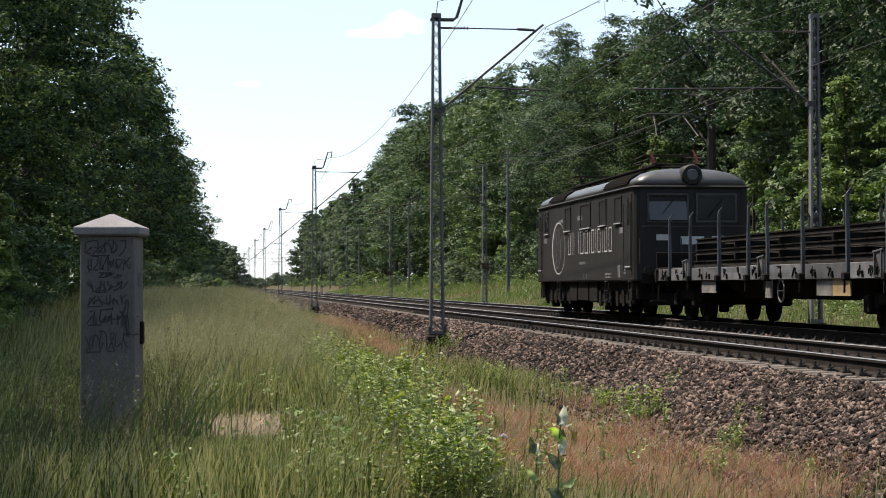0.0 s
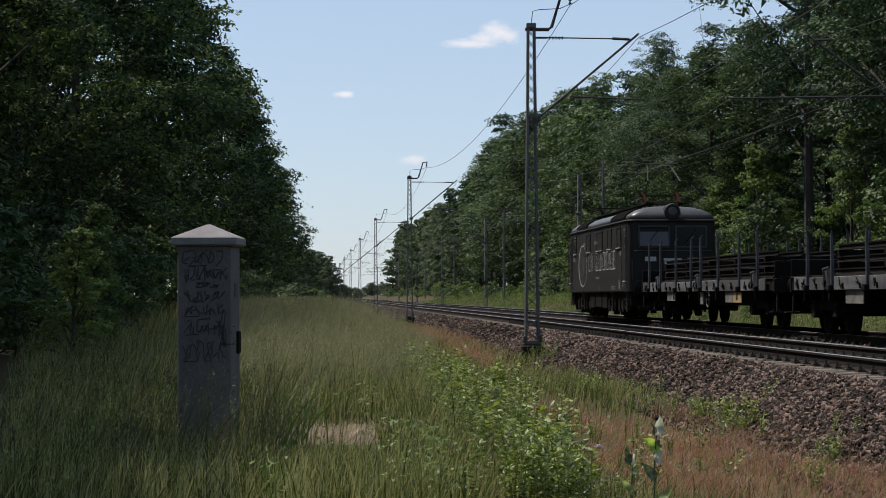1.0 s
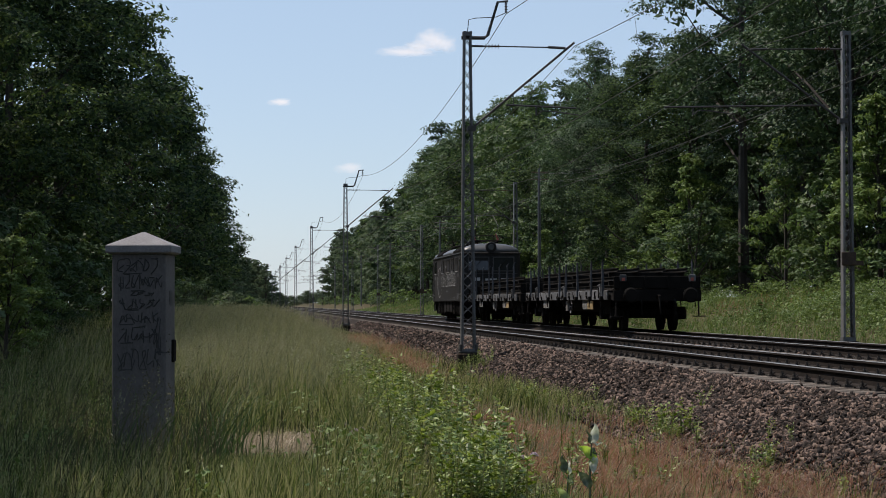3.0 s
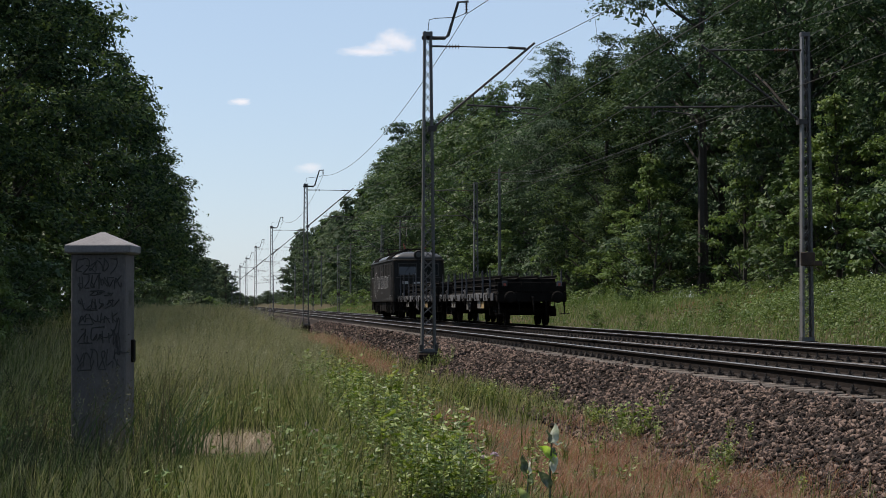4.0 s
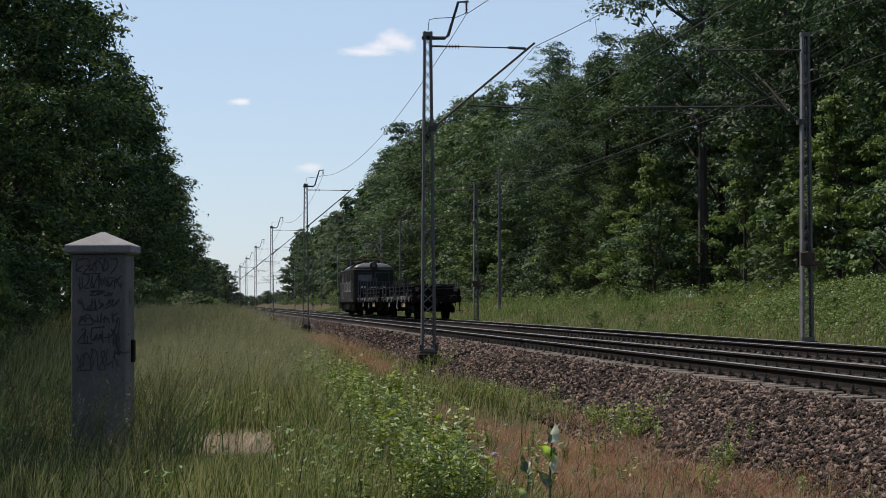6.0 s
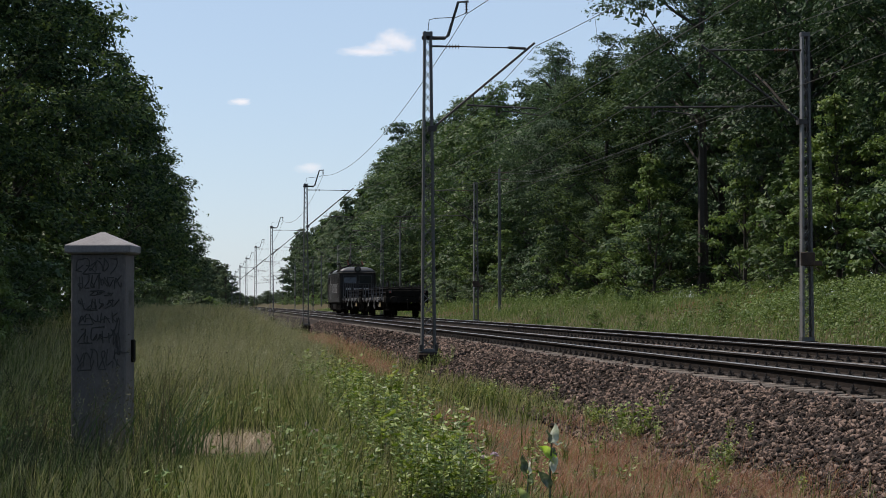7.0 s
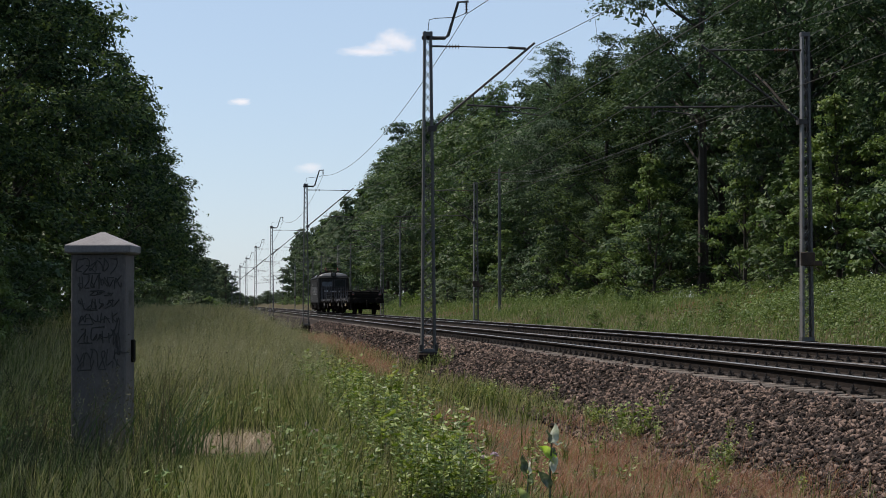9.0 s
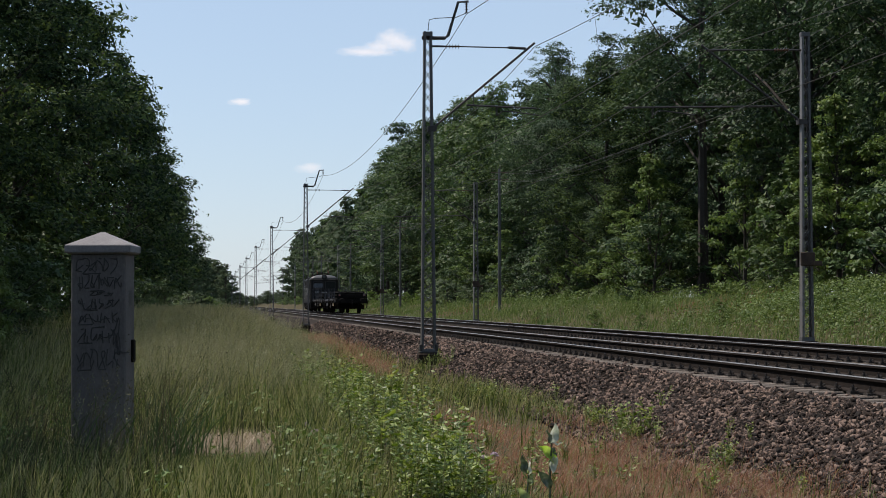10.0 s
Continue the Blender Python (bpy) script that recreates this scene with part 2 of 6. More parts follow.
def fast_mesh(name, verts, faces, mats, index=None):
    """A mesh from numpy arrays; faces is n x 3 or n x 4."""
    me = bpy.data.meshes.new(name)
    k = faces.shape[1]
    me.vertices.add(len(verts))
    me.vertices.foreach_set("co", np.ascontiguousarray(verts, dtype=np.float32).ravel())
    me.loops.add(faces.size)
    me.loops.foreach_set("vertex_index", np.ascontiguousarray(faces, dtype=np.int32).ravel())
    me.polygons.add(len(faces))
    me.polygons.foreach_set("loop_start", np.arange(0, faces.size, k, dtype=np.int32))
    me.polygons.foreach_set("loop_total", np.full(len(faces), k, dtype=np.int32))
    for m in mats:
        me.materials.append(m)
    if index is not None:
        me.polygons.foreach_set("material_index", np.ascontiguousarray(index, dtype=np.int32))
    me.update(calc_edges=True)
    return me


rng = np.random.default_rng(7)

# ---- the lie of the land ----
X_NEAR, X_FAR, HALF = 8.05, 11.85, 0.755     # track centres, half the distance between rail heads
SLEEPER_TOP = -0.19


def smooth(a, b, v):
    t = np.clip((v - a) / (b - a), 0, 1)
    return t * t * (3 - 2 * t)


def ground_z(x, y):
    x, y = np.asarray(x, float), np.asarray(y, float)
    wave = 0.05 * np.sin(0.35 * x + 0.21 * y) + 0.04 * np.sin(0.9 * x - 0.33 * y + 1.3)
    left = -0.80 + 0.62 * smooth(28, 92, y) * (1 - smooth(1.2, 3.8, x)) + 0.10 * smooth(-1, -8, x) + wave
    bed = np.where(x < 9.95, np.interp(x, [4.85, 6.45, 6.8, 9.95], [-0.88, -0.26, -0.215, -0.215]), np.interp(x, [9.95, 13.1, 13.5, 14.6], [-0.215, -0.215, -0.27, -0.62]))
    right = -0.42 + (0.55 + 0.75 * smooth(48, 70, y)) * smooth(15.5, 24, x) + 1.2 * wave + 0.30 * smooth(18, 40, x)
    out = np.where(x < 5.0, left, bed)
    out = np.maximum(out, np.where(x < 9, left - 0.03, -9))
    return np.where(x > 13.6, np.maximum(bed * 0 + np.interp(x, [13.5, 14.6], [-0.27, -0.62]), right - 0.6 * (1 - smooth(13.6, 15.0, x))), out)


def make_ground():
    xs = np.unique(np.concatenate([np.linspace(-900, -40, 14), np.linspace(-40, -6, 18), np.linspace(-6, 5, 45), np.linspace(5, 7, 26),
                                   np.linspace(7, 13, 13), np.linspace(13, 16, 20), np.linspace(16, 45, 40), np.linspace(45, 900, 14)]))
    ys = np.unique(np.concatenate([np.linspace(-400, -20, 10), np.linspace(-20, 90, 90), np.linspace(90, 300, 36), np.linspace(300, 700, 16), np.linspace(700, 3500, 20)]))
    gx, gy = np.meshgrid(xs, ys)
    v = np.stack([gx, gy, ground_z(gx, gy)], -1).reshape(-1, 3)
    n = len(xs)
    i, j = np.meshgrid(np.arange(n - 1), np.arange(len(ys) - 1))
    a = (j * n + i).ravel()
    f = np.stack([a, a + 1, a + n + 1, a + n], 1)
    mid = (xs[:-1] + xs[1:]) / 2
    stone = np.tile((mid > 5.05) & (mid < 14.3), len(ys) - 1)
    me = fast_mesh("ground", v, f, [EARTH, BED], stone.astype(int))
    me.polygons.foreach_set("use_smooth", [True] * len(f))
    tagged(new("ground", me), "grassy earth with a crushed-stone railway bed", "ground", kind="structure")


make_ground()


# ---- track ----
def rail_section(cx):
    """Half profile of a flat-bottomed rail, foot to head."""
    half = [(0.075, -0.172), (0.075, -0.160), (0.012, -0.140), (0.010, -0.045), (0.036, -0.034), (0.036, -0.006), (0.028, 0.0)]
    return [(cx + x, z) for x, z in half] + [(cx - x, z) for x, z in reversed(half)]


def make_track(name, cx, label):
    tr = thing(name, label, "railway track", kind="structure", at=(cx, 0, 0))
    for side in (-1, 1):
        prof = rail_section(side * HALF)
        b = Build()
        ys = [-30, 20, 60, 120, 200, 320, 480, 700, 1000]
        n = len(prof)
        pts = [(x, y, z) for y in ys for x, z in prof]
        for k in range(len(ys) - 1):
            for i in range(n):
                top = 5 <= i <= 7
                j = (i + 1) % n
                b.f.append((k * n + i, k * n + j, (k + 1) * n + j, (k + 1) * n + i))
                b.mi.append(1 if top else 0)
        b.v = pts
        part("rail", b, [RAIL, HEAD], tr, "rust-brown rail with a polished head")
    s = Build()
    rings = []
    for x, w, z in ((-1.28, 0.13, -0.20), (-0.95, 0.125, SLEEPER_TOP + 0.005), (-0.55, 0.125, SLEEPER_TOP + 0.005), (-0.3, 0.11, -0.225), (0.3, 0.11, -0.225),
                    (0.55, 0.125, SLEEPER_TOP + 0.005), (0.95, 0.125, SLEEPER_TOP + 0.005), (1.28, 0.13, -0.20)):
        rings.append([(x, -w - 0.02, z - 0.15), (x, w + 0.02, z - 0.15), (x, w, z - 0.015), (x, w - 0.015, z), (x, -w + 0.015, z), (x, -w, z - 0.015)])
    s.loft(rings)
    me = s.mesh("sleeper", CONCRETE)
    clip = Build()
    for side in (-1, 1):
        for k in (-1, 1):
            c = side * HALF + k * 0.115
            clip.box(c - 0.05, c + 0.05, -0.075, 0.075, SLEEPER_TOP, SLEEPER_TOP + 0.035)
            clip.tube([(c, 0, SLEEPER_TOP + 0.03), (c, 0, SLEEPER_TOP + 0.075)], [0.034, 0.03], 6)
            clip.tube([(c, 0, SLEEPER_TOP + 0.07), (c, 0, SLEEPER_TOP + 0.105)], [0.016, 0.014], 4)
            clip.tube([(c, -0.05, SLEEPER_TOP + 0.045), (c - k * 0.05, 0, SLEEPER_TOP + 0.06), (c, 0.05, SLEEPER_TOP + 0.045)], 0.015, 4)
    cme = clip.mesh("rail_clip_set", CLIP)
    y, far_s, far_c = 12.0, Build(), Build()
    k = 0
    while y < 420:
        if k < 150:
            ob = new("sleeper", me)
            ob.parent, ob.location, ob.rotation_euler = tr, (random.uniform(-0.02, 0.02), y, random.uniform(-0.008, 0.004)), (0, 0, random.uniform(-0.012, 0.012))
            if k < 105:
                oc = new("rail_clips", cme)
                oc.parent, oc.location = tr, (0, y, 0)
        else:
            far_s.box(-1.28, 1.28, y - 0.13, y + 0.13, -0.35, -0.2)
        y += 0.6
        k += 1
    tagged(part("far_sleepers", far_s, CONCRETE, tr), kind="stuff")
    return tr


make_track("track_1", X_NEAR, "straight track with concrete sleepers and polished rails on stone ballast")
make_track("track_2", X_FAR, "straight track with concrete sleepers and polished rails on stone ballast")


# ---- masts and overhead line ----
def lattice_mast(b, z0, z1, w0, w1, d0, d1, pitch, light=None):
    """Two channel legs joined by crossing flats."""
    def half(z):
        t = (z - z0) / (z1 - z0)
        return (w0 + (w1 - w0) * t) / 2, (d0 + (d1 - d0) * t) / 2
    for s in (-1, 1):
        rings = []
        for z in (z0, z1):
            w, d = half(z)
            x, f, th = s * w, s * -0.055, s * -0.012
            rings.append([(x, -d, z), (x + f, -d, z), (x + f, -d + 0.012, z), (x + th, -d + 0.012, z), (x + th, d - 0.012, z), (x + f, d - 0.012, z), (x + f, d, z), (x, d, z)])
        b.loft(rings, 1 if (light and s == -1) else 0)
    z, k = z0 + 0.1, 0
    while z + pitch < z1 - 0.1:
        for face in (-1, 1):
            w, d = half(z)
            w2, d2 = half(z + pitch)
            s = 1 if k % 2 else -1
            b.bar((-s * (w - 0.02), face * d * 0.96, z), (s * (w2 - 0.02), face * d2 * 0.96, z + pitch), 0.035, 0.010)
            b.bar((s * (w - 0.02), face * d * 0.93, z), (-s * (w2 - 0.02), face * d2 * 0.93, z + pitch), 0.035, 0.010)
        z += pitch
        k += 1
    for z in (z1 - 0.06, z0 + 0.05):
        w, d = half(z)
        b.box(-w - 0.01, w + 0.01, -d - 0.01, d + 0.01, z - 0.05, z + 0.05)


def insulator(b, a, c, r=0.055, n=5):
    a, c = Vector(a), Vector(c)
    b.tube([a, c], [0.018, 0.018], 6)
    for i in range(n):
        p = a.lerp(c, (i + 0.5) / n)
        q = a.lerp(c, (i + 0.9) / n)
        b.tube([p, p.lerp(q, 0.5), q], [0.02, r, 0.025], 8)


def make_mast(kind_near):
    """Origin at the footing's top; the arm reaches to +x on the near row, to -x on the far row."""
    s = 1 if kind_near else -1
    z0 = 0.0
    top = 7.77 if kind_near else 7.65
    m = thing("catenary_mast", "grey lattice steel railway mast with a bracket arm", "catenary mast", "masts along the line")
    foot = Build()
    foot.box(-0.26, 0.26, -0.26, 0.26, -0.9, 0.0, bev=0.04)
    part("footing", foot, BED, m, "dark weathered concrete footing")
    shoe = Build()
    shoe.box(-0.23, 0.23, -0.17, 0.17, 0.003, 0.05, bev=0.012)
    for e in (-1, 1):
        shoe.box(e * 0.185 - 0.035, e * 0.185 + 0.035, -0.145, 0.145, 0.05, 0.22, bev=0.012)
        for q in (-0.13, 0.13):
            shoe.tube([(e * 0.205, q, 0.05), (e * 0.205, q, 0.10)], 0.022, 6)
    if kind_near:
        part("base_shoe", shoe, DARK_STEEL, m, "dark bolted steel base shoe")
    b = Build()
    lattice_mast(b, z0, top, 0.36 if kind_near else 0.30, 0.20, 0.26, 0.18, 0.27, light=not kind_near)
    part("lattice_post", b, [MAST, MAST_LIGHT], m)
    off = 0.1 if kind_near else 0.1
    zt = 7.42 if kind_near else 7.2          # tie
    tip = (2.62 * s, 0, 7.53 if kind_near else 7.3)
    arm = Build()
    arm.tube([(off * s, 0, 5.42), tip], 0.029, 8)
    arm.box(min(0, 0.2 * s), max(0, 0.2 * s), -0.12, 0.12, 5.36, 5.48)
    part("bracket_arm", arm, DARK_STEEL, m)
    tie = Build()
    tie.tube([(0.75 * s, 0, zt), (2.35 * s, 0, zt - 0.02)], 0.017, 6)
    tie.tube([(1.98 * s, 0, zt - 0.01), (2.4 * s, 0, zt - 0.03)], 0.035, 6)
    tie.tube([(off * s, 0, zt), (0.4 * s, 0, zt)], 0.028, 6)
    part("tie_rod", tie, DARK_STEEL, m)
    ins = Build()
    insulator(ins, (0.4 * s, 0, zt), (0.78 * s, 0, zt), 0.062, 5)
    part("tie_insulator", ins, PORCELAIN, m, "brown ribbed insulator")
    reg = Build()
    zr, x0, x1, xd = (5.96, 0.95, 2.66, 1.68) if kind_near else (5.77, 0.55, 4.55, 3.85)
    reg.tube([(x0 * s, 0, zr + 0.04), (x1 * s, 0, zr - 0.03)], 0.026, 6)
    if kind_near:
        reg.tube([(1.12 * s, 0, zr + 0.02), (1.12 * s, 0, zr + 0.34)], 0.012, 5)
    way = 1 if kind_near else -1
    reg.tube([(xd * s, 0, zr), (xd * s, 0, zr - 0.22)], 0.022, 6)
    reg.tube([(xd * s, 0, zr - 0.22), ((xd + way * 0.14) * s, 0, zr - 0.1), ((xd + way * 0.37) * s, 0, zr - 0.11), ((xd + way * 1.06) * s, 0, zr - 0.2)], 0.016, 6)
    part("steady_arm", reg, DARK_STEEL, m)
    if kind_near:
        horn = Build()
        horn.tube([(-0.14, 0, 7.62), (0.42, 0, 7.62), (0.50, 0, 7.68), (0.75, 0, 8.5), (1.0, 0, 8.52)], [0.045, 0.045, 0.04, 0.034, 0.03], 8)
        horn.tube([(0.0, 0, 7.7), (0.04, 0, 8.06), (0.2, 0.0, 8.1), (0.7, 0, 8.13), (0.95, 0, 8.24)], 0.010, 5)
        part("horn_bracket", horn, DARK_STEEL, m)
        hi = Build()
        insulator(hi, (0.95, 0, 8.5), (0.95, 0, 8.24), 0.05, 4)
        part("horn_insulator", hi, PORCELAIN, m)
    else:
        sign = Build()
        sign.box(-0.19, 0.17, -0.19, -0.12, 1.86, 2.20, bev=0.02)
        sign.box(0.10, 0.36, -0.17, -0.13, 1.86, 1.98, bev=0.01)
        part("equipment_plate", sign, RUST, m, "dark rusty plate")
    return m


NEAR_Y = (48.8, 111.4, 172.6, 232, 290, 350, 410, 470)
FAR_Y = (48.9, 111.6, 173, 232, 290, 350, 410, 470)
X_MAST_N, X_MAST_F = 5.25, 14.66
near_mast = make_mast(True)
far_mast = make_mast(False)
for i, y in enumerate(NEAR_Y):
    m = pose(X_MAST_N, y, -0.36, 0, 0, 0)
    if i == 0:
        near_mast.matrix_basis = m
    else:
        copy_thing(near_mast, m)
for i, y in enumerate(FAR_Y):
    m = pose(X_MAST_F, y, -0.12, 0, 0, 0)
    if i == 0:
        far_mast.matrix_basis = m
    else:
        copy_thing(far_mast, m)


def wire(name, label, pts, r, parent=None):
    b = Build()
    b.tube(pts, r, 5)
    ob = part(name, b, WIRE, parent)
    return ob if parent else tagged(ob, label, "overhead wire")


def span(y0, y1, x0, x1, z, sag, n=14):
    out = []
    for i in range(n + 1):
        t = i / n
        out.append((x0 + (x1 - x0) * t, y0 + (y1 - y0) * t, z - 4 * sag * t * (1 - t)))
    return out


def overhead(xa, ys, za, zc, stagger, label):
    line = thing("overhead_line", label, "overhead line")
    mes, con = [], []
    for k in range(len(ys) - 1):
        mes += span(ys[k], ys[k + 1], xa, xa, za, 0.85)[:-1]
        sx = stagger if k % 2 else -stagger
        con += span(ys[k], ys[k + 1], xa + sx, xa - sx, zc, 0.0, 2)[:-1]
        for j in range(1, 8):
            t = j / 8
            y = ys[k] + (ys[k + 1] - ys[k]) * t
            wire("dropper", "", [(xa + sx - 2 * sx * t, y, zc), (xa, y, za - 4 * 0.85 * t * (1 - t))], 0.004, line)
    wire("messenger_wire", "", mes, 0.0085, line)
    wire("contact_wire", "", con, 0.0085, line)


YS = (-13.5,) + NEAR_Y
overhead(7.87, YS, 7.08, 5.40, 0.2, "dark messenger and contact wires hung over the track")
overhead(12.2, YS, 7.05, 5.40, 0.2, "dark messenger and contact wires hung over the track")
wire("feeder_wire", "thin dark feeder wire carried on the masts", sum([span(YS[k], YS[k + 1], 6.2, 6.2, 7.85, 1.0)[:-1] for k in range(len(YS) - 1)], []), 0.009)


def line_pole(x, y, h):
    p = thing("line_pole", "pale grey wooden twin line pole beside the forest", "utility pole", "line poles", at=(x, y, float(ground_z(x, y))))
    for dx in (0.0, 0.12):
        b = Build()
        b.tube([(dx, 0, -0.1), (dx, 0, h * 0.5), (dx * 0.6 + 0.02, 0, h)], [0.062, 0.056, 0.05], 8)
        part("pole_shaft", b, MAST_LIGHT if dx == 0 else MAST, p)
    a = Build()
    for z in (h - 0.3, h - 0.8):
        a.box(-0.5, 0.7, -0.04, 0.04, z, z + 0.08)
    part("crossarm", a, TIMBER, p)
    return p


for y, h in ((140, 10.0), (214, 9.3), (290, 9.3), (366, 9.3)):
    line_pole(20.0, y, h)
for dz, dx in ((-0.2, -0.45), (-0.2, 0.6), (-0.7, -0.45), (-0.7, 0.6)):
    wire("line_wire", "thin dark wire between line poles", span(62, 138, 20 + dx, 20 + dx, 9.9 + dz, 1.3) + span(138, 214, 20 + dx, 20 + dx, 9.6 + dz, 1.2)[1:] + span(214, 366, 20 + dx, 20 + dx, 9.3 + dz, 1.5)[1:], 0.007)


# ---- train ----
TRAIN_SPEED, TRAIN_START = 15.9, 50.1


def wheelset(parent, y, r, gauge=HALF):
    b = Build()
    b.tube([(-gauge - 0.02, 0, 0), (gauge + 0.02, 0, 0)], 0.08, 8)
    for s in (-1, 1):
        x = s * gauge
        b.tube([(x + s * 0.065, 0, 0), (x - s * 0.055, 0, 0)], [r - 0.008, r], 24)
        b.tube([(x - s * 0.055, 0, 0), (x - s * 0.085, 0, 0)], [r + 0.028, r + 0.025], 24)
        b.tube([(x + s * 0.065, 0, 0), (x + s * 0.09, 0, 0)], [0.16, 0.14], 10)
        for k in range(6):
            a = k * math.pi / 3
            b.bar((x + s * 0.07, 0.15 * math.cos(a), 0.15 * math.sin(a)), (x + s * 0.07, (r - 0.08) * math.cos(a), (r - 0.08) * math.sin(a)), 0.05, 0.03)
    ob = part("wheelset", b, GRIME, parent)
    ob.location = (0, y, r)
    ob["r"] = r
    return ob


def buffer(parent, x, y, way):
    b = Build()
    b.tube([(x, y, 1.06), (x, y + way * 0.3, 1.06), (x, y + way * 0.3, 1.06), (x, y + way * 0.5, 1.06)], [0.12, 0.12, 0.085, 0.085], 12)
    b.tube([(x, y + way * 0.5, 1.06), (x, y + way * 0.56, 1.06), (x, y + way * 0.6, 1.06)], [0.22, 0.225, 0.18], 16)
    part("buffer", b, GRIME, parent)


def locomotive():
    """Rear end at y = 0, the body runs to y = 15.6."""
    lo = thing("electric_locomotive", "charcoal-black electric locomotive with white lettering and a grey roof", "locomotive")
    L, W, ZB, ZC, ZT = 15.6, 1.48, 0.93, 3.27, 3.80

    # body shell: rounded corners in plan, slightly drawn in at the ends
    def plan(w, y0, y1, r, z):
        pts = []
        for cx, cy, a0 in ((w - r, y0 + r, -90), (w - r, y1 - r, 0), (-w + r, y1 - r, 90), (-w + r, y0 + r, 180)):
            for k in range(5):
                a = radians(a0 + k * 22.5)
                pts.append((cx + r * math.cos(a), cy + r * math.sin(a), z))
        return pts
    b = Build()
    b.loft([plan(W - 0.02, 0.02, L - 0.02, 0.22, ZB), plan(W, 0, L, 0.24, ZB + 0.04), plan(W, 0, L, 0.24, 2.2), plan(W - 0.01, 0.03, L - 0.03, 0.24, ZC)])
    part("body", b, BLACK_PAINT, lo, "charcoal painted body shell", smooth=False)
    # cornice
    b = Build()
    b.loft([plan(W + 0.03, -0.03, L + 0.03, 0.26, ZC), plan(W + 0.045, -0.045, L + 0.045, 0.26, ZC + 0.03), plan(W + 0.02, -0.01, L + 0.01, 0.26, ZC + 0.06)])
    part("cornice", b, BLACK_PAINT, lo)
    b = Build()
    rings = []
    for t in (0, 0.25, 0.5, 0.72, 0.88, 0.97, 1.0):
        a = t * math.pi / 2
        k = 1 - math.cos(a)
        rings.append(plan(max(0.06, (W - 0.03) - (W - 0.35) * k), 0.01 + 0.85 * k, L - 0.01 - 0.85 * k, max(0.05, 0.25 + 0.25 * k - 0.2 * (t > 0.9)), ZC + 0.06 + (ZT - ZC - 0.06) * math.sin(a)))
    b.loft(rings)
    part("roof", b, ROOF_PAINT, lo, "grey arched roof with rounded ends", smooth=True)
    # side roof hatches with grilles, both sides
    for s in (-1, 1):
        for y0, y1 in ((1.0, 4.3), (10.5, 13.4)):
            b = Build()
            for k in range(9):
                a = radians(9 + 5.6 * k)
                x, z = s * ((W - 0.03) - (W - 0.35) * (1 - math.cos(a)) + 0.025), ZC + 0.06 + (ZT - ZC - 0.06) * math.sin(a) + 0.01
                b.box(min(x, x - s * 0.16), max(x, x - s * 0.16), y0, y1, z, z + 0.030)
            part("roof_grille", b, GRIME, lo, "dark ventilation grille")
    # roof walkway and busbars
    for s in (-1, 1):
        b = Build()
        b.box(s * 0.55 - 0.14, s * 0.55 + 0.14, 1.2, L - 1.2, 3.90, 3.93)
        for y in np.linspace(1.5, L - 1.5, 8):
            b.bar((s * 0.5, y, 3.66), (s * 0.5, y, 3.91), 0.04, 0.04)
        part("roof_walkway", b, GRIME, lo)
    b = Build()
    b.tube([(-0.1, 3.0, 4.02), (-0.1, L - 3, 4.02)], 0.02, 6)
    for y in np.linspace(3.2, L - 3.2, 6):
        insulator(b, (-0.1, y, 3.78), (-0.1, y, 4.0), 0.05, 3)
    part("roof_busbar", b, PORCELAIN, lo)
    for yc in (2.6, L - 2.6):
        b = Build()
        for x in (-0.52, 0.52):
            b.tube([(x, yc - 0.7, 3.98), (x, yc + 0.7, 3.98)], 0.03, 6)
            for e in (-1, 1):
                b.tube([(x, yc + e * 0.45, 4.02), (x * 1.25, yc + e * 1.35, 4.10), (x * 0.8, yc - e * 0.1, 4.2)], 0.018, 5)
        for y in (yc - 0.6, yc + 0.6):
            b.tube([(-0.6, y, 3.98), (0.6, y, 3.98)], 0.03, 6)
        for y in (yc - 0.22, yc + 0.22):
            b.tube([(-0.95, y, 4.12), (-0.72, y, 4.24), (0.72, y, 4.24), (0.95, y, 4.12)], 0.02, 6)
        part("pantograph", b, WAGON, lo, "folded pantograph")
        for x in (-0.6, 0.55):
            h = Build()
            h.tube([(x - 0.12, yc - 0.9, 4.32), (x, yc - 0.9, 3.99)], [0.02, 0.06], 6)
            part("pantograph_insulator", h, RED_PAINT if yc < 5 else WAGON, lo, "red insulator horn" if yc < 5 else "rusty insulator horn")
    # raised rear pantograph towards the contact wire
    b = Build()
    yc = 2.6
    for x in (-0.5, 0.5):
        b.tube([(x, yc + 0.3, 4.05), (x * 1.1, yc - 1.0, 4.7), (x * 0.8, yc + 0.05, 5.28)], 0.022, 5)
    b.tube([(-0.9, yc, 5.22), (-0.6, yc, 5.34), (0.6, yc, 5.34), (0.9, yc, 5.22)], 0.025, 6)
    part("raised_pantograph", b, DARK_STEEL, lo, "raised pantograph touching the wire")
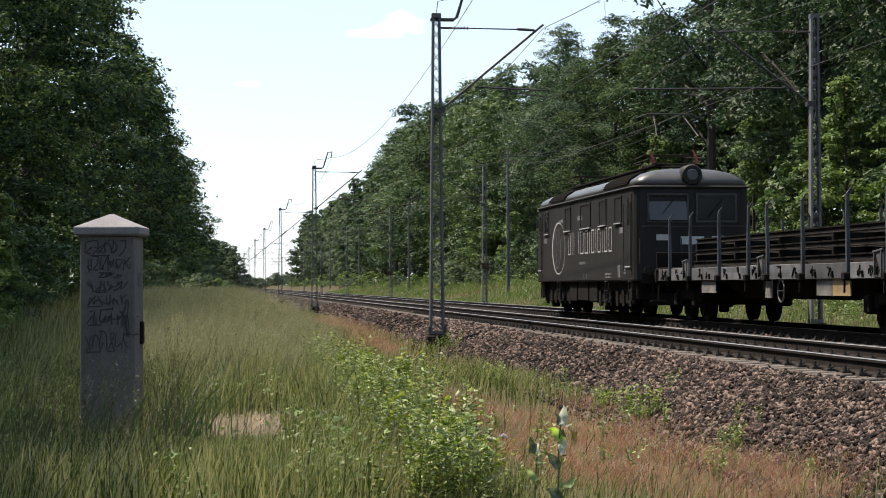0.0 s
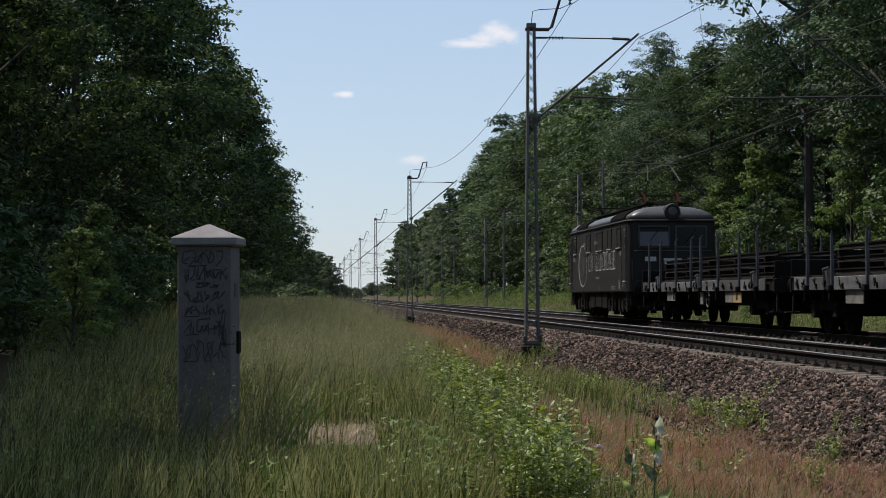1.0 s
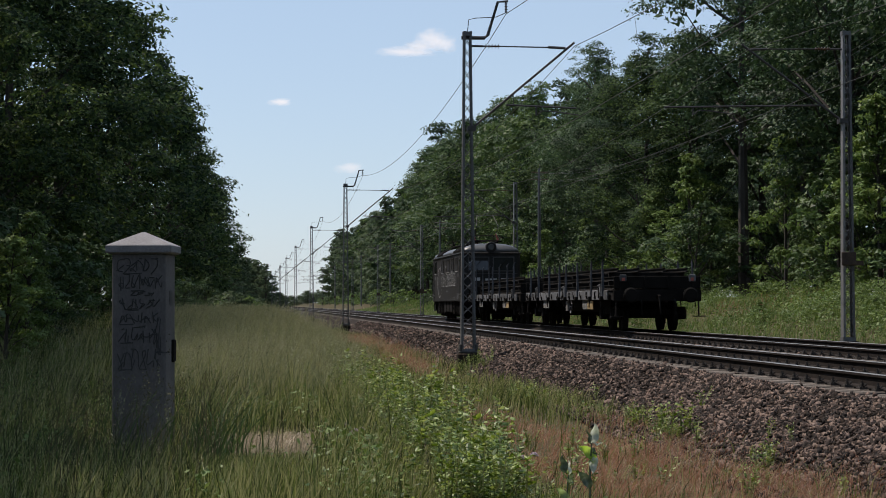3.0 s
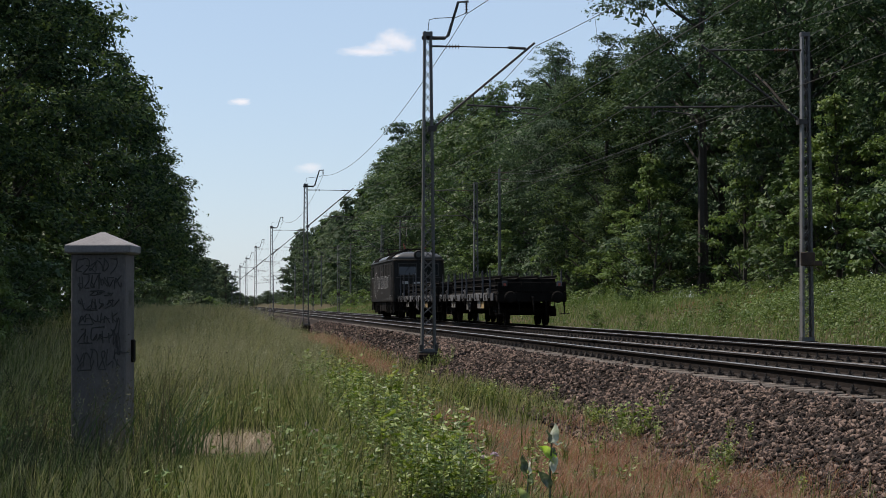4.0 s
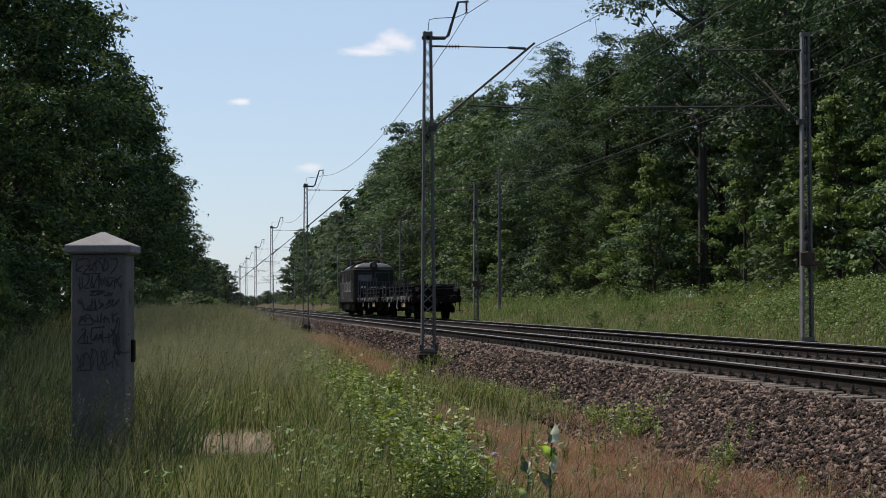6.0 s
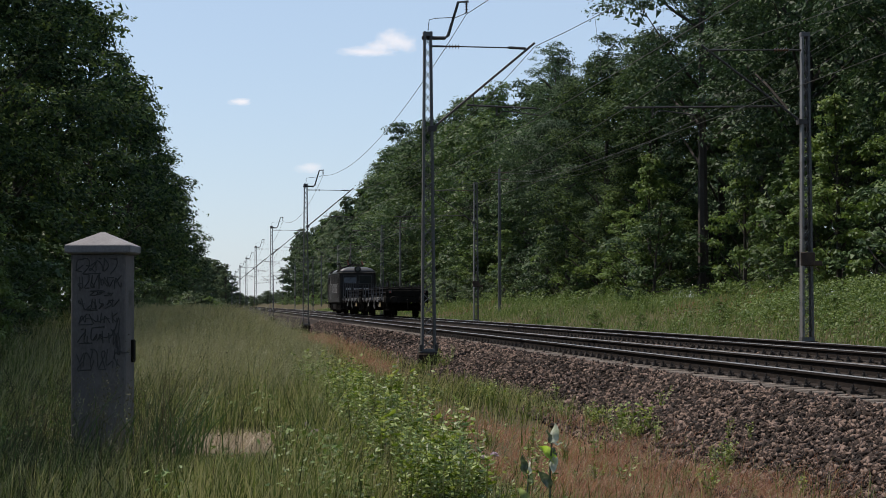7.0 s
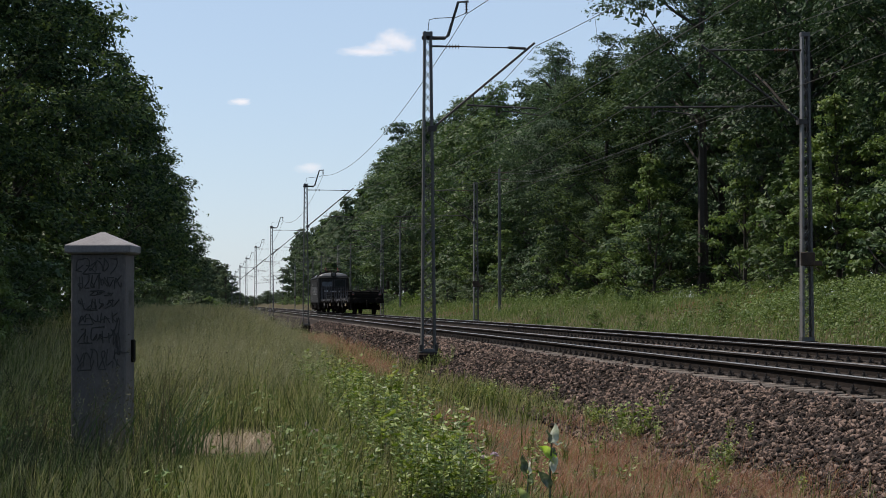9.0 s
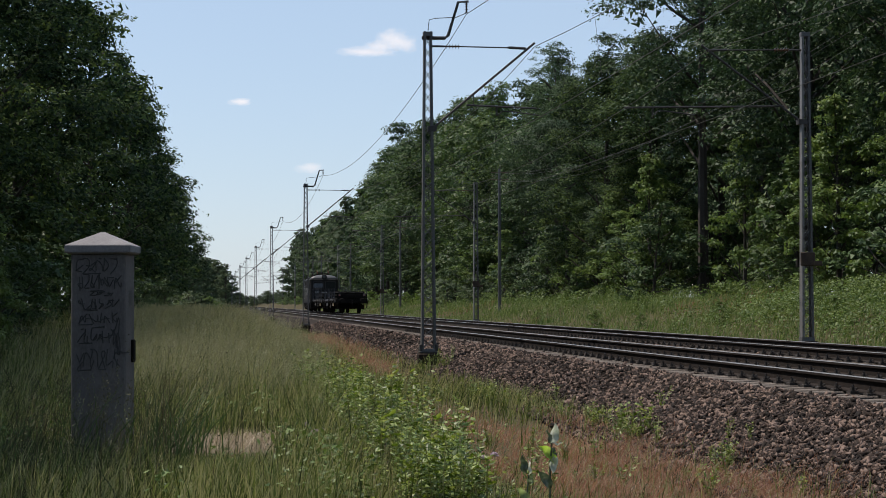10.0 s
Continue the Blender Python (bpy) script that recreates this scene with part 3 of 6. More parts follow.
    # ends
    for y, way in ((0.0, -1), (L, 1)):
        for x0, x1 in ((-1.10, -0.14), (0.14, 1.10)):
            y0, y1 = (y - 0.012, y + 0.04) if way < 0 else (y - 0.04, y + 0.012)
            f = Build()
            for a0, a1, c0, c1 in ((x0 - 0.05, x1 + 0.05, 2.40, 2.45), (x0 - 0.05, x1 + 0.05, 3.08, 3.13), (x0 - 0.05, x0, 2.45, 3.08), (x1, x1 + 0.05, 2.45, 3.08)):
                f.box(a0, a1, y0 - 0.008, y1 + 0.008, c0, c1)
            w = part("cab_window", f, DARK_STEEL, lo)
            g = Build().box(x0, x1, y0, y1, 2.45, 3.08)
            pane = part("pane", g, GLASS, w, "dark reflecting cab glass")
            if x0 < 0:
                pane.data.transform(Matrix.Translation((0, y, 2.76)) @ Matrix.Rotation(way * radians(11), 4, "X") @ Matrix.Translation((0, -y, -2.76)))
            wp = Build().tube([(x0 + 0.25, y + way * 0.03, 2.52), (x0 + 0.62, y + way * 0.03, 2.98)], 0.012, 5)
            part("wiper", wp, GRIME, w)
        h = Build()
        h.tube([(0, y - way * 0.75, 3.58), (0, y - way * 0.02, 3.60), (0, y + way * 0.03, 3.60)], [0.27, 0.27, 0.24], 20)
        hl = part("headlight", h, BLACK_PAINT, lo, "round headlight housing on the roof edge")
        part("lens", Build().tube([(0, y + way * 0.028, 3.60), (0, y + way * 0.05, 3.60)], [0.15, 0.13], 18), LAMP_GLASS, hl, "clear lamp glass")
        for x in (-1.12, 1.12):
            t = Build()
            t.tube([(x, y, 1.2), (x, y + way * 0.09, 1.2)], [0.13, 0.12], 14)
            tl = part("marker_lamp", t, BLACK_PAINT, lo)
            part("lens", Build().tube([(x, y + way * 0.088, 1.2), (x, y + way * 0.1, 1.2)], [0.09, 0.08], 12), WAGON if way < 0 else LAMP_GLASS, tl)
            buffer(lo, x * 0.78, y, way)
        b = Build()
        b.box(-1.3, 1.3, min(y, y + way * 0.05), max(y, y + way * 0.05), 0.86, 1.12, bev=0.01)
        b.box(-1.1, 1.1, y - 0.06, y + 0.06, 0.32, 0.62)
        b.bar((-1.0, y, 0.6), (-1.0, y, 0.9), 0.06, 0.06)
        b.bar((1.0, y, 0.6), (1.0, y, 0.9), 0.06, 0.06)
        part("buffer_beam", b, GRIME, lo)
        r = Build()
        for x in (-1.36, -0.3, 0.3, 1.36):
            r.tube([(x, y + way * 0.07, 1.35), (x, y + way * 0.09, 2.0)], 0.013, 5)
        r.tube([(-1.3, y + way * 0.06, 2.3), (1.3, y + way * 0.06, 2.3)], 0.013, 5)
        part("handrail", r, DARK_STEEL, lo)
        p = Build()
        for x0, x1, z0, z1 in ((-0.92, -0.55, 1.95, 2.1), (-0.3, 0.3, 1.85, 2.05), (0.5, 0.9, 1.93, 2.06)):
            p.box(x0, x1, y - 0.008 if way < 0 else y, y if way < 0 else y + 0.008, z0, z1)
        part("number_plate", p, WHITE_PAINT if way < 0 else DARK_STEEL, lo, "pale plate")
    # side windows, louvres, doors and markings
    for s in (-1, 1):
        def slab(y0, y1, z0, z1, th=0.01):
            return min(s * W, s * (W + th)), max(s * W, s * (W + th)), y0, y1, z0, z1
        for y0, y1 in ((1.6, 2.5), (3.7, 4.7), (6.0, 7.6), (9.2, 10.2), (13.2, 14.0)):
            f = Build()
            f.box(*slab(y0, y1, 2.45, 2.50, 0.02)).box(*slab(y0, y1, 3.10, 3.15, 0.02)).box(*slab(y0, y0 + 0.05, 2.5, 3.1, 0.02)).box(*slab(y1 - 0.05, y1, 2.5, 3.1, 0.02))
            w = part("side_window", f, BLACK_PAINT, lo)
            if y1 - y0 > 0.85:
                v = Build()
                v.box(*slab(y0 + 0.05, y1 - 0.05, 2.5, 3.1, 0.004))
                for k in range(5):
                    v.box(*slab(y0 + 0.08, y1 - 0.08, 2.56 + k * 0.11, 2.58 + k * 0.11, 0.009))
                part("louvre", v, BLACK_PAINT, w)
            else:
                part("pane", Build().box(*slab(y0 + 0.05, y1 - 0.05, 2.5, 3.1, 0.006)), GLASS, w)
            part("ledge", Build().box(*slab(y0, y1, 2.42, 2.445, 0.05)), WHITE_PAINT, w, "pale worn sill")
        for y0 in (0.35, L - 1.05):
            d = Build()
            d.box(*slab(y0, y0 + 0.7, 1.05, 3.15, 0.012))
            door = part("cab_door", d, BLACK_PAINT, lo)
            part("pane", Build().box(*slab(y0 + 0.2, y0 + 0.5, 2.35, 3.05, 0.018)), GLASS, door)
            for yy in (y0 - 0.08, y0 + 0.78):
                part("door_rail", Build().tube([(s * (W + 0.05), yy, 1.2), (s * (W + 0.05), yy, 2.9)], 0.014, 5), DARK_STEEL, lo)
            part("step_sill", Build().box(*slab(y0, y0 + 0.7, 1.28, 1.31, 0.04)), WHITE_PAINT, lo)
        # the white lettering as plain frames and bars of its size
        y, th = 2.95, 0.038
        for w in (0.40, 0.40, 0.05, 0.40, 0.05, 0.40, 0.05, 0.46, 0.52, 0.05, 0.0, 0.05, 0.05, 0.40):
            lt = Build()
            if w:
                lt.box(*slab(y, y + th, 1.72, 2.38, 0.004))
                if w > 0.2:
                    lt.box(*slab(y + w - th, y + w, 1.72, 2.38, 0.004)).box(*slab(y + th, y + w - th, 1.72, 1.76, 0.004)).box(*slab(y + th, y + w - th, 2.34, 2.38, 0.004))
                part("letter_bar", lt, WHITE_PAINT, lo, "white letter drawn as bars")
            y += (w if w else 0.20) + 0.25
        em = Build()
        c = (s * (W + 0.004), 11.4, 1.95)
        n = 40
        ring = lambda ry, rz, dy=0.0: [(c[0], c[1] + dy + ry * math.cos(2 * math.pi * k / n), c[2] + rz * math.sin(2 * math.pi * k / n)) for k in range(n)]
        em.poly(ring(1.18, 0.80) + ring(1.10, 0.765, -0.05), [(k, (k + 1) % n, n + (k + 1) % n, n + k) for k in range(n)])
        emblem = part("emblem", em, WHITE_PAINT, lo, "round pale emblem")
        fig = Build()
        fig.poly(ring(0.62, 0.62, 0.2) + ring(0.55, 0.57, 0.2), [(k, (k + 1) % n, n + (k + 1) % n, n + k) for k in range(n)])
        for k in range(4):
            fig.box(*slab(10.75 + k * 0.34, 10.81 + k * 0.34, 1.72 - 0.09 * k, 2.30 + 0.03 * k, 0.003))
        part("emblem_figure", fig, PANEL, emblem, "faded grey emblem figure")
        for y0, w, z0, h in ((1.35, 0.55, 2.17, 0.16), (13.6, 0.6, 2.15, 0.16), (6.8, 1.0, 1.42, 0.08), (7.3, 0.8, 2.7, 0.12), (10.6, 0.6, 2.72, 0.1), (3.0, 0.9, 1.02, 0.05), (3.0, 0.9, 1.10, 0.05),
                              (1.8, 0.35, 1.03, 0.32), (0.95, 0.4, 1.12, 0.05), (0.95, 0.4, 1.2, 0.04), (6.6, 0.15, 1.0, 0.14), (7.0, 0.15, 1.0, 0.14), (14.4, 0.2, 1.2, 0.06)):
            part("marking", Build().box(*slab(y0, y0 + w, z0, z0 + h, 0.004)), PANEL, lo, "small pale marking")
        # steps and underframe boxes
        for y0 in (0.55, 3.7, L - 4.2, L - 1.0):
            st = Build()
            for z in (0.42, 0.68, 0.92):
                st.box(min(s * 1.28, s * 1.50), max(s * 1.28, s * 1.50), y0 - 0.22, y0 + 0.22, z, z + 0.025)
            for yy in (-0.22, 0.22):
                st.bar((s * 1.48, y0 + yy, 0.42), (s * 1.46, y0 + yy, 1.0), 0.03, 0.03)
            part("step", st, WAGON, lo)
        for y0, y1, z0 in ((0.15, 1.1, 0.45), (5.6, 6.8, 0.35), (7.0, 8.6, 0.38), (8.8, 10.0, 0.35), (L - 1.1, L - 0.15, 0.45)):
            part("equipment_box", Build().box(min(s * 0.9, s * 1.38), max(s * 0.9, s * 1.38), y0, y1, z0, 0.95, bev=0.03), GRIME, lo)
    # bogies and wheelsets
    for yc in (3.3, L - 3.3):
        bg = Build()
        for s in (-1, 1):
            bg.box(s * 1.02 - 0.06, s * 1.02 + 0.06, yc - 2.7, yc + 2.7, 0.50, 0.86, bev=0.03)
            bg.box(s * 1.27 - 0.03, s * 1.27 + 0.03, yc - 2.75, yc + 2.75, 0.34, 0.84, bev=0.02)
            for k in (-2.0, -1.1, -0.3, 0.5, 1.3, 2.1):
                bg.box(s * 1.31 - 0.03, s * 1.31 + 0.03, yc + k - 0.16, yc + k + 0.16, 0.26, 0.70, bev=0.03)
            for k in (-1.75, 0, 1.75):
                bg.box(s * 1.12 - 0.13, s * 1.12 + 0.13, yc + k - 0.2, yc + k + 0.2, 0.42, 0.80, bev=0.04)
                for e in (-0.38, 0.38):
                    bg.tube([(s * 1.1, yc + k + e, 0.55), (s * 1.1, yc + k + e, 0.85)], 0.09, 8)
            for k in (-2.6, -0.85, 0.85, 2.6):
                bg.box(s * 0.98 - 0.1, s * 0.98 + 0.1, yc + k - 0.16, yc + k + 0.16, 0.14, 0.55, bev=0.02)
        for k in (-2.5, -0.9, 0.9, 2.5):
            bg.box(-1.0, 1.0, yc + k - 0.1, yc + k + 0.1, 0.5, 0.8)
        bogie = part("bogie", bg, GRIME, lo)
        for k in (-1.75, 0, 1.75):
            wheelset(bogie, yc + k, 0.6)
    part("underframe", Build().box(-1.3, 1.3, 0.1, L - 0.1, 0.72, 0.92), GRIME, lo)
    return lo


WAGON_L = 18.8


def stake_wagon(reach=1.0):
    """Front end at y = 0, the floor runs back to y = -18.8."""
    w = thing("stake_wagon", "dark flat rail wagon with steel stakes and weathered grey drop sides", "rail wagon", "stake wagons")
    L = WAGON_L
    fl = Build()
    for k in range(64):
        y = -0.05 - k * (L - 0.1) / 64
        fl.box(-1.30, 1.30, y - (L - 0.1) / 64 + 0.012, y, 1.20, 1.245)
    part("floor", fl, WAGON, w)
    fr = Build()
    for s in (-1, 1):
        fr.box(s * 1.22 - 0.05, s * 1.22 + 0.05, -L, 0, 0.92, 1.20, bev=0.015)
        fr.poly([(s * 0.5 - 0.05, -3.6, 0.92), (s * 0.5 + 0.05, -3.6, 0.92), (s * 0.5 + 0.05, -L + 3.6, 0.92), (s * 0.5 - 0.05, -L + 3.6, 0.92),
                 (s * 0.5 - 0.05, -5.6, 0.55), (s * 0.5 + 0.05, -5.6, 0.55), (s * 0.5 + 0.05, -L + 5.6, 0.55), (s * 0.5 - 0.05, -L + 5.6, 0.55)],
                [(4, 7, 6, 5), (0, 4, 5, 1), (2, 6, 7, 3), (0, 3, 7, 4), (1, 5, 6, 2), (0, 1, 2, 3)])
    fr.box(-0.22, 0.22, -L, 0, 0.85, 1.15)
    for k in range(9):
        y = -0.6 - k * (L - 1.2) / 8
        fr.box(-1.18, 1.18, y - 0.06, y + 0.06, 0.98, 1.18)
    for y in (0, -L):
        fr.box(-1.3, 1.3, y - 0.07, y + 0.07, 0.88, 1.22, bev=0.02)
    # near-black grime colour that also stands for shade under the floor
    part("frame", fr, GRIME, w)
    for y, way in ((0, 1), (-L, -1)):
        e = Build()
        e.box(-1.28, 1.28, y + way * 0.0 - 0.03, y + 0.03, 1.25, 1.62, bev=0.015)
        for x in (-1.05, -0.35, 0.35, 1.05):
            e.box(x - 0.04, x + 0.04, min(y, y + way * 0.07), max(y, y + way * 0.07), 1.2, 1.63)
        part("end_board", e, GRIME, w, "dark raised end board")
        for x in (-0.875, 0.875):
            buffer(w, x, y, way)
        h = Build()
        h.bar((0, y, 1.05), (0, y + way * 0.35, 1.0), 0.08, 0.1)
        h.tube([(0, y + way * 0.33, 1.0), (0, y + way * 0.42, 0.75), (0.03, y + way * 0.4, 0.5)], 0.03, 6)
        part("coupling", h, GRIME, w)
        for x in (-0.5, 0.5):
            part("brake_hose", Build().tube([(x, y, 0.95), (x, y + way * 0.2, 0.85), (x, y + way * 0.25, 0.5)], 0.03, 6), GRIME, w)
        for x in (-1.22, 1.22):
            sp = Build()
            sp.bar((x, y, 0.95), (x, y + way * 0.04, 0.45), 0.04, 0.04)
            sp.box(x - 0.17, x + 0.17, min(y, y + way * 0.18), max(y, y + way * 0.18), 0.43, 0.46)
            part("shunter_step", sp, WAGON, w)
    stakes = [-9.62 + 1.02 * d for d in (7.62, 5.6, 3.02, 0.7, -0.7, -3.02, -5.6, -7.62)]
    for s in (-1, 1):
        for k, y in enumerate(stakes):
            b = Build()
            lean, bow = random.uniform(-0.07, 0.07), random.uniform(0.01, 0.05)
            rows = ((0.95, 0.0, 0.034, 0.046), (1.6, 0.0, 0.032, 0.038), (2.0, bow, 0.028, 0.032), (2.36, bow * 0.6, 0.024, 0.027), (2.47, -0.02, 0.013, 0.014))
            b.loft([[(s * (1.36 - 0.06 * (z > 2.4)) + i * wx, y + off + lean * max(0, z - 1.6) + j * wy, z) for i, j in ((-1, -1), (1, -1), (1, 1), (-1, 1))] for z, off, wx, wy in ((0.95 + (q[0] - 0.95) * reach, *q[1:]) for q in rows)])
            part("stake", b, STAKE, w, "blue-grey steel stake")
            c = Build().box(s * 1.36 - 0.1, s * 1.36 + 0.1, y - 0.10, y + 0.10, 0.90, 1.04, bev=0.02)
            c.bar((s * 1.42, y, 0.95), (s * 1.44, y - 0.05, 0.70), 0.03, 0.03)
            part("stake_pocket", c, GRIME, w)
            if k in (1, 4, 7):
                p = Build().box(s * 1.375 - 0.02, s * 1.375 + 0.02, y + 0.12, y + 0.62, 0.94, 1.38, bev=0.012)
                p.bar((s * 1.40, y + 0.20, 0.98), (s * 1.40, y + 0.20, 1.40), 0.035, 0.03)
                p.bar((s * 1.40, y + 0.54, 0.98), (s * 1.40, y + 0.54, 1.34), 0.035, 0.03)
                p.bar((s * 1.40, y + 0.62, 1.36), (s * 1.40, y + 0.12, 1.40), 0.03, 0.03)
                clasp = part("side_clasp", p, PANEL, w, "pale raised clasp plate")
                part("hook", Build().tube([(s * 1.41, y + 0.5, 1.3), (s * 1.42, y + 0.36, 1.12), (s * 1.41, y + 0.46, 1.0)], 0.02, 5), GRIME, clasp)
        ends = [-0.5] + stakes + [-L + 0.5]
        for y1, y0 in zip(ends[:-1], ends[1:]):
            y1, y0 = y1 - 0.13, y0 + 0.13
            p = Build().box(s * 1.345 - 0.02, s * 1.345 + 0.02, y0, y1, 0.93, 1.21 + random.uniform(-0.015, 0.015), bev=0.008)
            pan = part("drop_side", p, PANEL, w, "weathered grey drop side")
            if y1 - y0 < 0.9:
                continue
            for j in range(2):
                yy = y0 + (0.28 + 0.44 * j + random.uniform(-0.1, 0.1)) * (y1 - y0)
                pts = [(s * 1.372, yy + random.uniform(-0.16, 0.16), 0.97 + random.uniform(0, 0.22)) for q in range(7)]
                part("scrawl", Build().tube(pts, 0.013, 4), GRIME, pan, "dark scrawled strokes")
                part("latch", Build().bar((s * 1.375, yy - 0.2, 0.95), (s * 1.38, yy - 0.17, 1.06), 0.05, 0.02), GRIME, pan)
        for y0, w0, z0, mat, lab in ((-4.75, 1.3, 0.66, PLATE, "pale data plate"), (-9.95, 0.5, 0.58, PLATE, "pale data plate"), (-13.36, 0.92, 0.64, PLATE, "pale data plate"), (-14.3, 1.0, 0.64, YELLOW, "yellow data plate")):
            part("data_plate", Build().box(s * 1.30 - 0.01, s * 1.30 + 0.01, y0 - w0, y0, z0, 0.925), mat, w, lab)
        hw = Build()
        ring = [(s * 1.33, -11.15 + 0.22 * math.cos(2 * math.pi * k / 16), 0.72 + 0.22 * math.sin(2 * math.pi * k / 16)) for k in range(17)]
        hw.tube(ring, 0.018, 5)
        hw.bar((s * 1.33, -11.35, 0.72), (s * 1.33, -10.95, 0.72), 0.025, 0.02)
        part("brake_wheel", hw, STAKE, w, "steel brake handwheel")
    for yc in (-2.3, -L + 2.3):
        bg = Build()
        for s in (-1, 1):
            bg.box(s * 1.0 - 0.05, s * 1.0 + 0.05, yc - 1.3, yc + 1.3, 0.50, 0.72, bev=0.03)
            for k in (-0.9, 0.9):
                bg.box(s * 1.02 - 0.12, s * 1.02 + 0.12, yc + k - 0.17, yc + k + 0.17, 0.34, 0.66, bev=0.04)
                for e in (-0.28, 0.28):
                    bg.tube([(s * 1.0, yc + k + e, 0.45), (s * 1.0, yc + k + e, 0.72)], 0.08, 8)
        bg.box(-1.0, 1.0, yc - 0.25, yc + 0.25, 0.5, 0.85)
        for k in (-1.25, 1.25):
            bg.box(-1.0, 1.0, yc + k - 0.06, yc + k + 0.06, 0.5, 0.65)
        bogie = part("bogie", bg, GRIME, w)
        for k in (-0.9, 0.9):
            wheelset(bogie, yc + k, 0.46)
    return w


def rail_load():
    """Layers of long rails on timber bearers, laid on a wagon's floor."""
    ld = thing("rail_stack", "stack of long rusty rails in layers on timber bearers", "rail stack", "rail stacks")
    prof = [(0.06, 0.0), (0.06, 0.012), (0.01, 0.03), (0.01, 0.1), (0.034, 0.11), (0.034, 0.14), (-0.034, 0.14), (-0.034, 0.11), (-0.01, 0.1), (-0.01, 0.03), (-0.06, 0.012), (-0.06, 0.0)]
    for layer in range(3):
        z = 1.245 + layer * 0.25
        if layer:
            for k in range(5):
                y = -3.6 - k * (WAGON_L - 5.2) / 4
                part("bearer", Build().box(-1.15, 1.15, y - 0.05, y + 0.05, z - 0.124, z), GRIME, ld)
        cnt = 6 - layer
        for i in range(cnt):
            x = -1.05 + 2.1 * i / (cnt - 1)
            e0, e1 = -2.9 - random.uniform(0, 0.4), -WAGON_L + 0.5 + random.uniform(0, 0.6)
            part("rail", Build().loft([[(x + a, y, z + b * 0.9) for a, b in prof] for y in (e0, e1)]), GRIME, ld)
    return ld


loco = locomotive()
wagon_a = stake_wagon()
wagon_b = stake_wagon(0.78)
load_a = rail_load()
load_b = copy_thing(load_a, Matrix())


def tail_lamp(x):
    tl = thing("tail_lamp", "red and white tail signal on the last wagon", "tail lamp", "tail signals")
    part("signal_plate", Build().box(x - 0.10, x + 0.10, -0.03, 0.0, 1.46, 1.66, bev=0.01), PANEL, tl)
    part("red_patch", Build().box(x - 0.045, x + 0.045, -0.036, -0.031, 1.48, 1.57), RED_PAINT, tl, "red reflecting patch")
    return tl


tails = [tail_lamp(-1.02), tail_lamp(1.02)]


# ---- pillar ----
def make_pillar():
    p = thing("gate_pillar", "grey painted concrete pillar with a pyramid cap and black scrawls", "pillar", at=(-1.12, 21.9, -0.80), rz=-7.0)
    W, D, H = 0.287, 0.287, 2.17
    b = Build()
    b.box(-W, W, -D, D, -0.3, H, bev=0.012)
    part("shaft", b, PILLAR, p)
    c = Build()
    e = 0.345
    sq = lambda r, z: [(-r, -r, z), (r, -r, z), (r, r, z), (-r, r, z)]
    c.loft([sq(W + 0.01, H - 0.005), sq(e - 0.015, H + 0.005), sq(e, H + 0.02), sq(e, H + 0.085), sq(e - 0.012, H + 0.095), sq(0.02, H + 0.235)])
    part("cap", c, CAP, p, "pale concrete pyramid cap")
    # scrawled marks, rows of unreadable angular strokes
    rnd = random.Random(5)
    grid = [(0, 0), (1, 0), (0, 0.5), (1, 0.5), (0, 1), (1, 1), (0.5, 0), (0.5, 1), (0.5, 0.5)]
    for x0, x1, drop, h, n in ((-0.24, 0.19, 0.19, 0.13, 6), (-0.23, 0.24, 0.37, 0.14, 7), (-0.22, 0.22, 0.575, 0.10, 6), (-0.21, 0.19, 0.725, 0.10, 6),
                               (-0.22, 0.18, 0.92, 0.13, 6), (-0.24, 0.23, 1.20, 0.19, 6), (-0.09, 0.13, 0.435, 0.035, 3), (0.15, 0.23, 1.02, 0.36, 2), (-0.06, 0.06, 0.775, 0.02, 1)):
        g = Build()
        base, step, y = H - drop, (x1 - x0) / n, -D - 0.003
        for k in range(n):
            lean, top, low = rnd.uniform(-0.01, 0.03), rnd.uniform(0.8, 1.12), rnd.uniform(-0.18, 0.1)
            at = lambda q: (x0 + step * (k + 0.05 + 0.95 * q[0]) + lean * q[1] + rnd.uniform(-0.005, 0.005), y, base + h * (low + (top - low) * q[1]) + rnd.uniform(-0.006, 0.006))
            path = [Vector(at(q)) for q in rnd.sample(grid[:6], 4)]
            curve = [path[0]]
            for a_, b_, c_ in zip(path, path[1:], path[2:]):
                m0, m1 = (a_ + b_) / 2, (b_ + c_) / 2
                curve += [m0 * (1 - q) ** 2 + b_ * 2 * q * (1 - q) + m1 * q * q for q in (0.0, 0.2, 0.4, 0.6, 0.8, 1.0)]
            g.tube(curve + [path[-1]], 0.0052, 4)
            g.tube([at(q) for q in rnd.sample(grid, 2)], 0.0055, 4)
        if h > 0.09:
            xs = rnd.uniform(x0, x0 + 0.15)
            g.tube([(xs, y, base - 0.022), (xs + rnd.uniform(0.08, 0.2), y, base - 0.018)], 0.0055, 4)
        part("scrawl", g, INK, p, "black scrawled strokes")
    part("slot", Build().box(W - 0.005, W + 0.003, -0.08, 0.1, 1.63, 1.78), INK, p, "dark slot")
    part("hinge_block", Build().box(W - 0.01, W + 0.03, 0.06, 0.2, 1.02, 1.26, bev=0.01), GRIME, p, "black iron hinge block")


make_pillar()


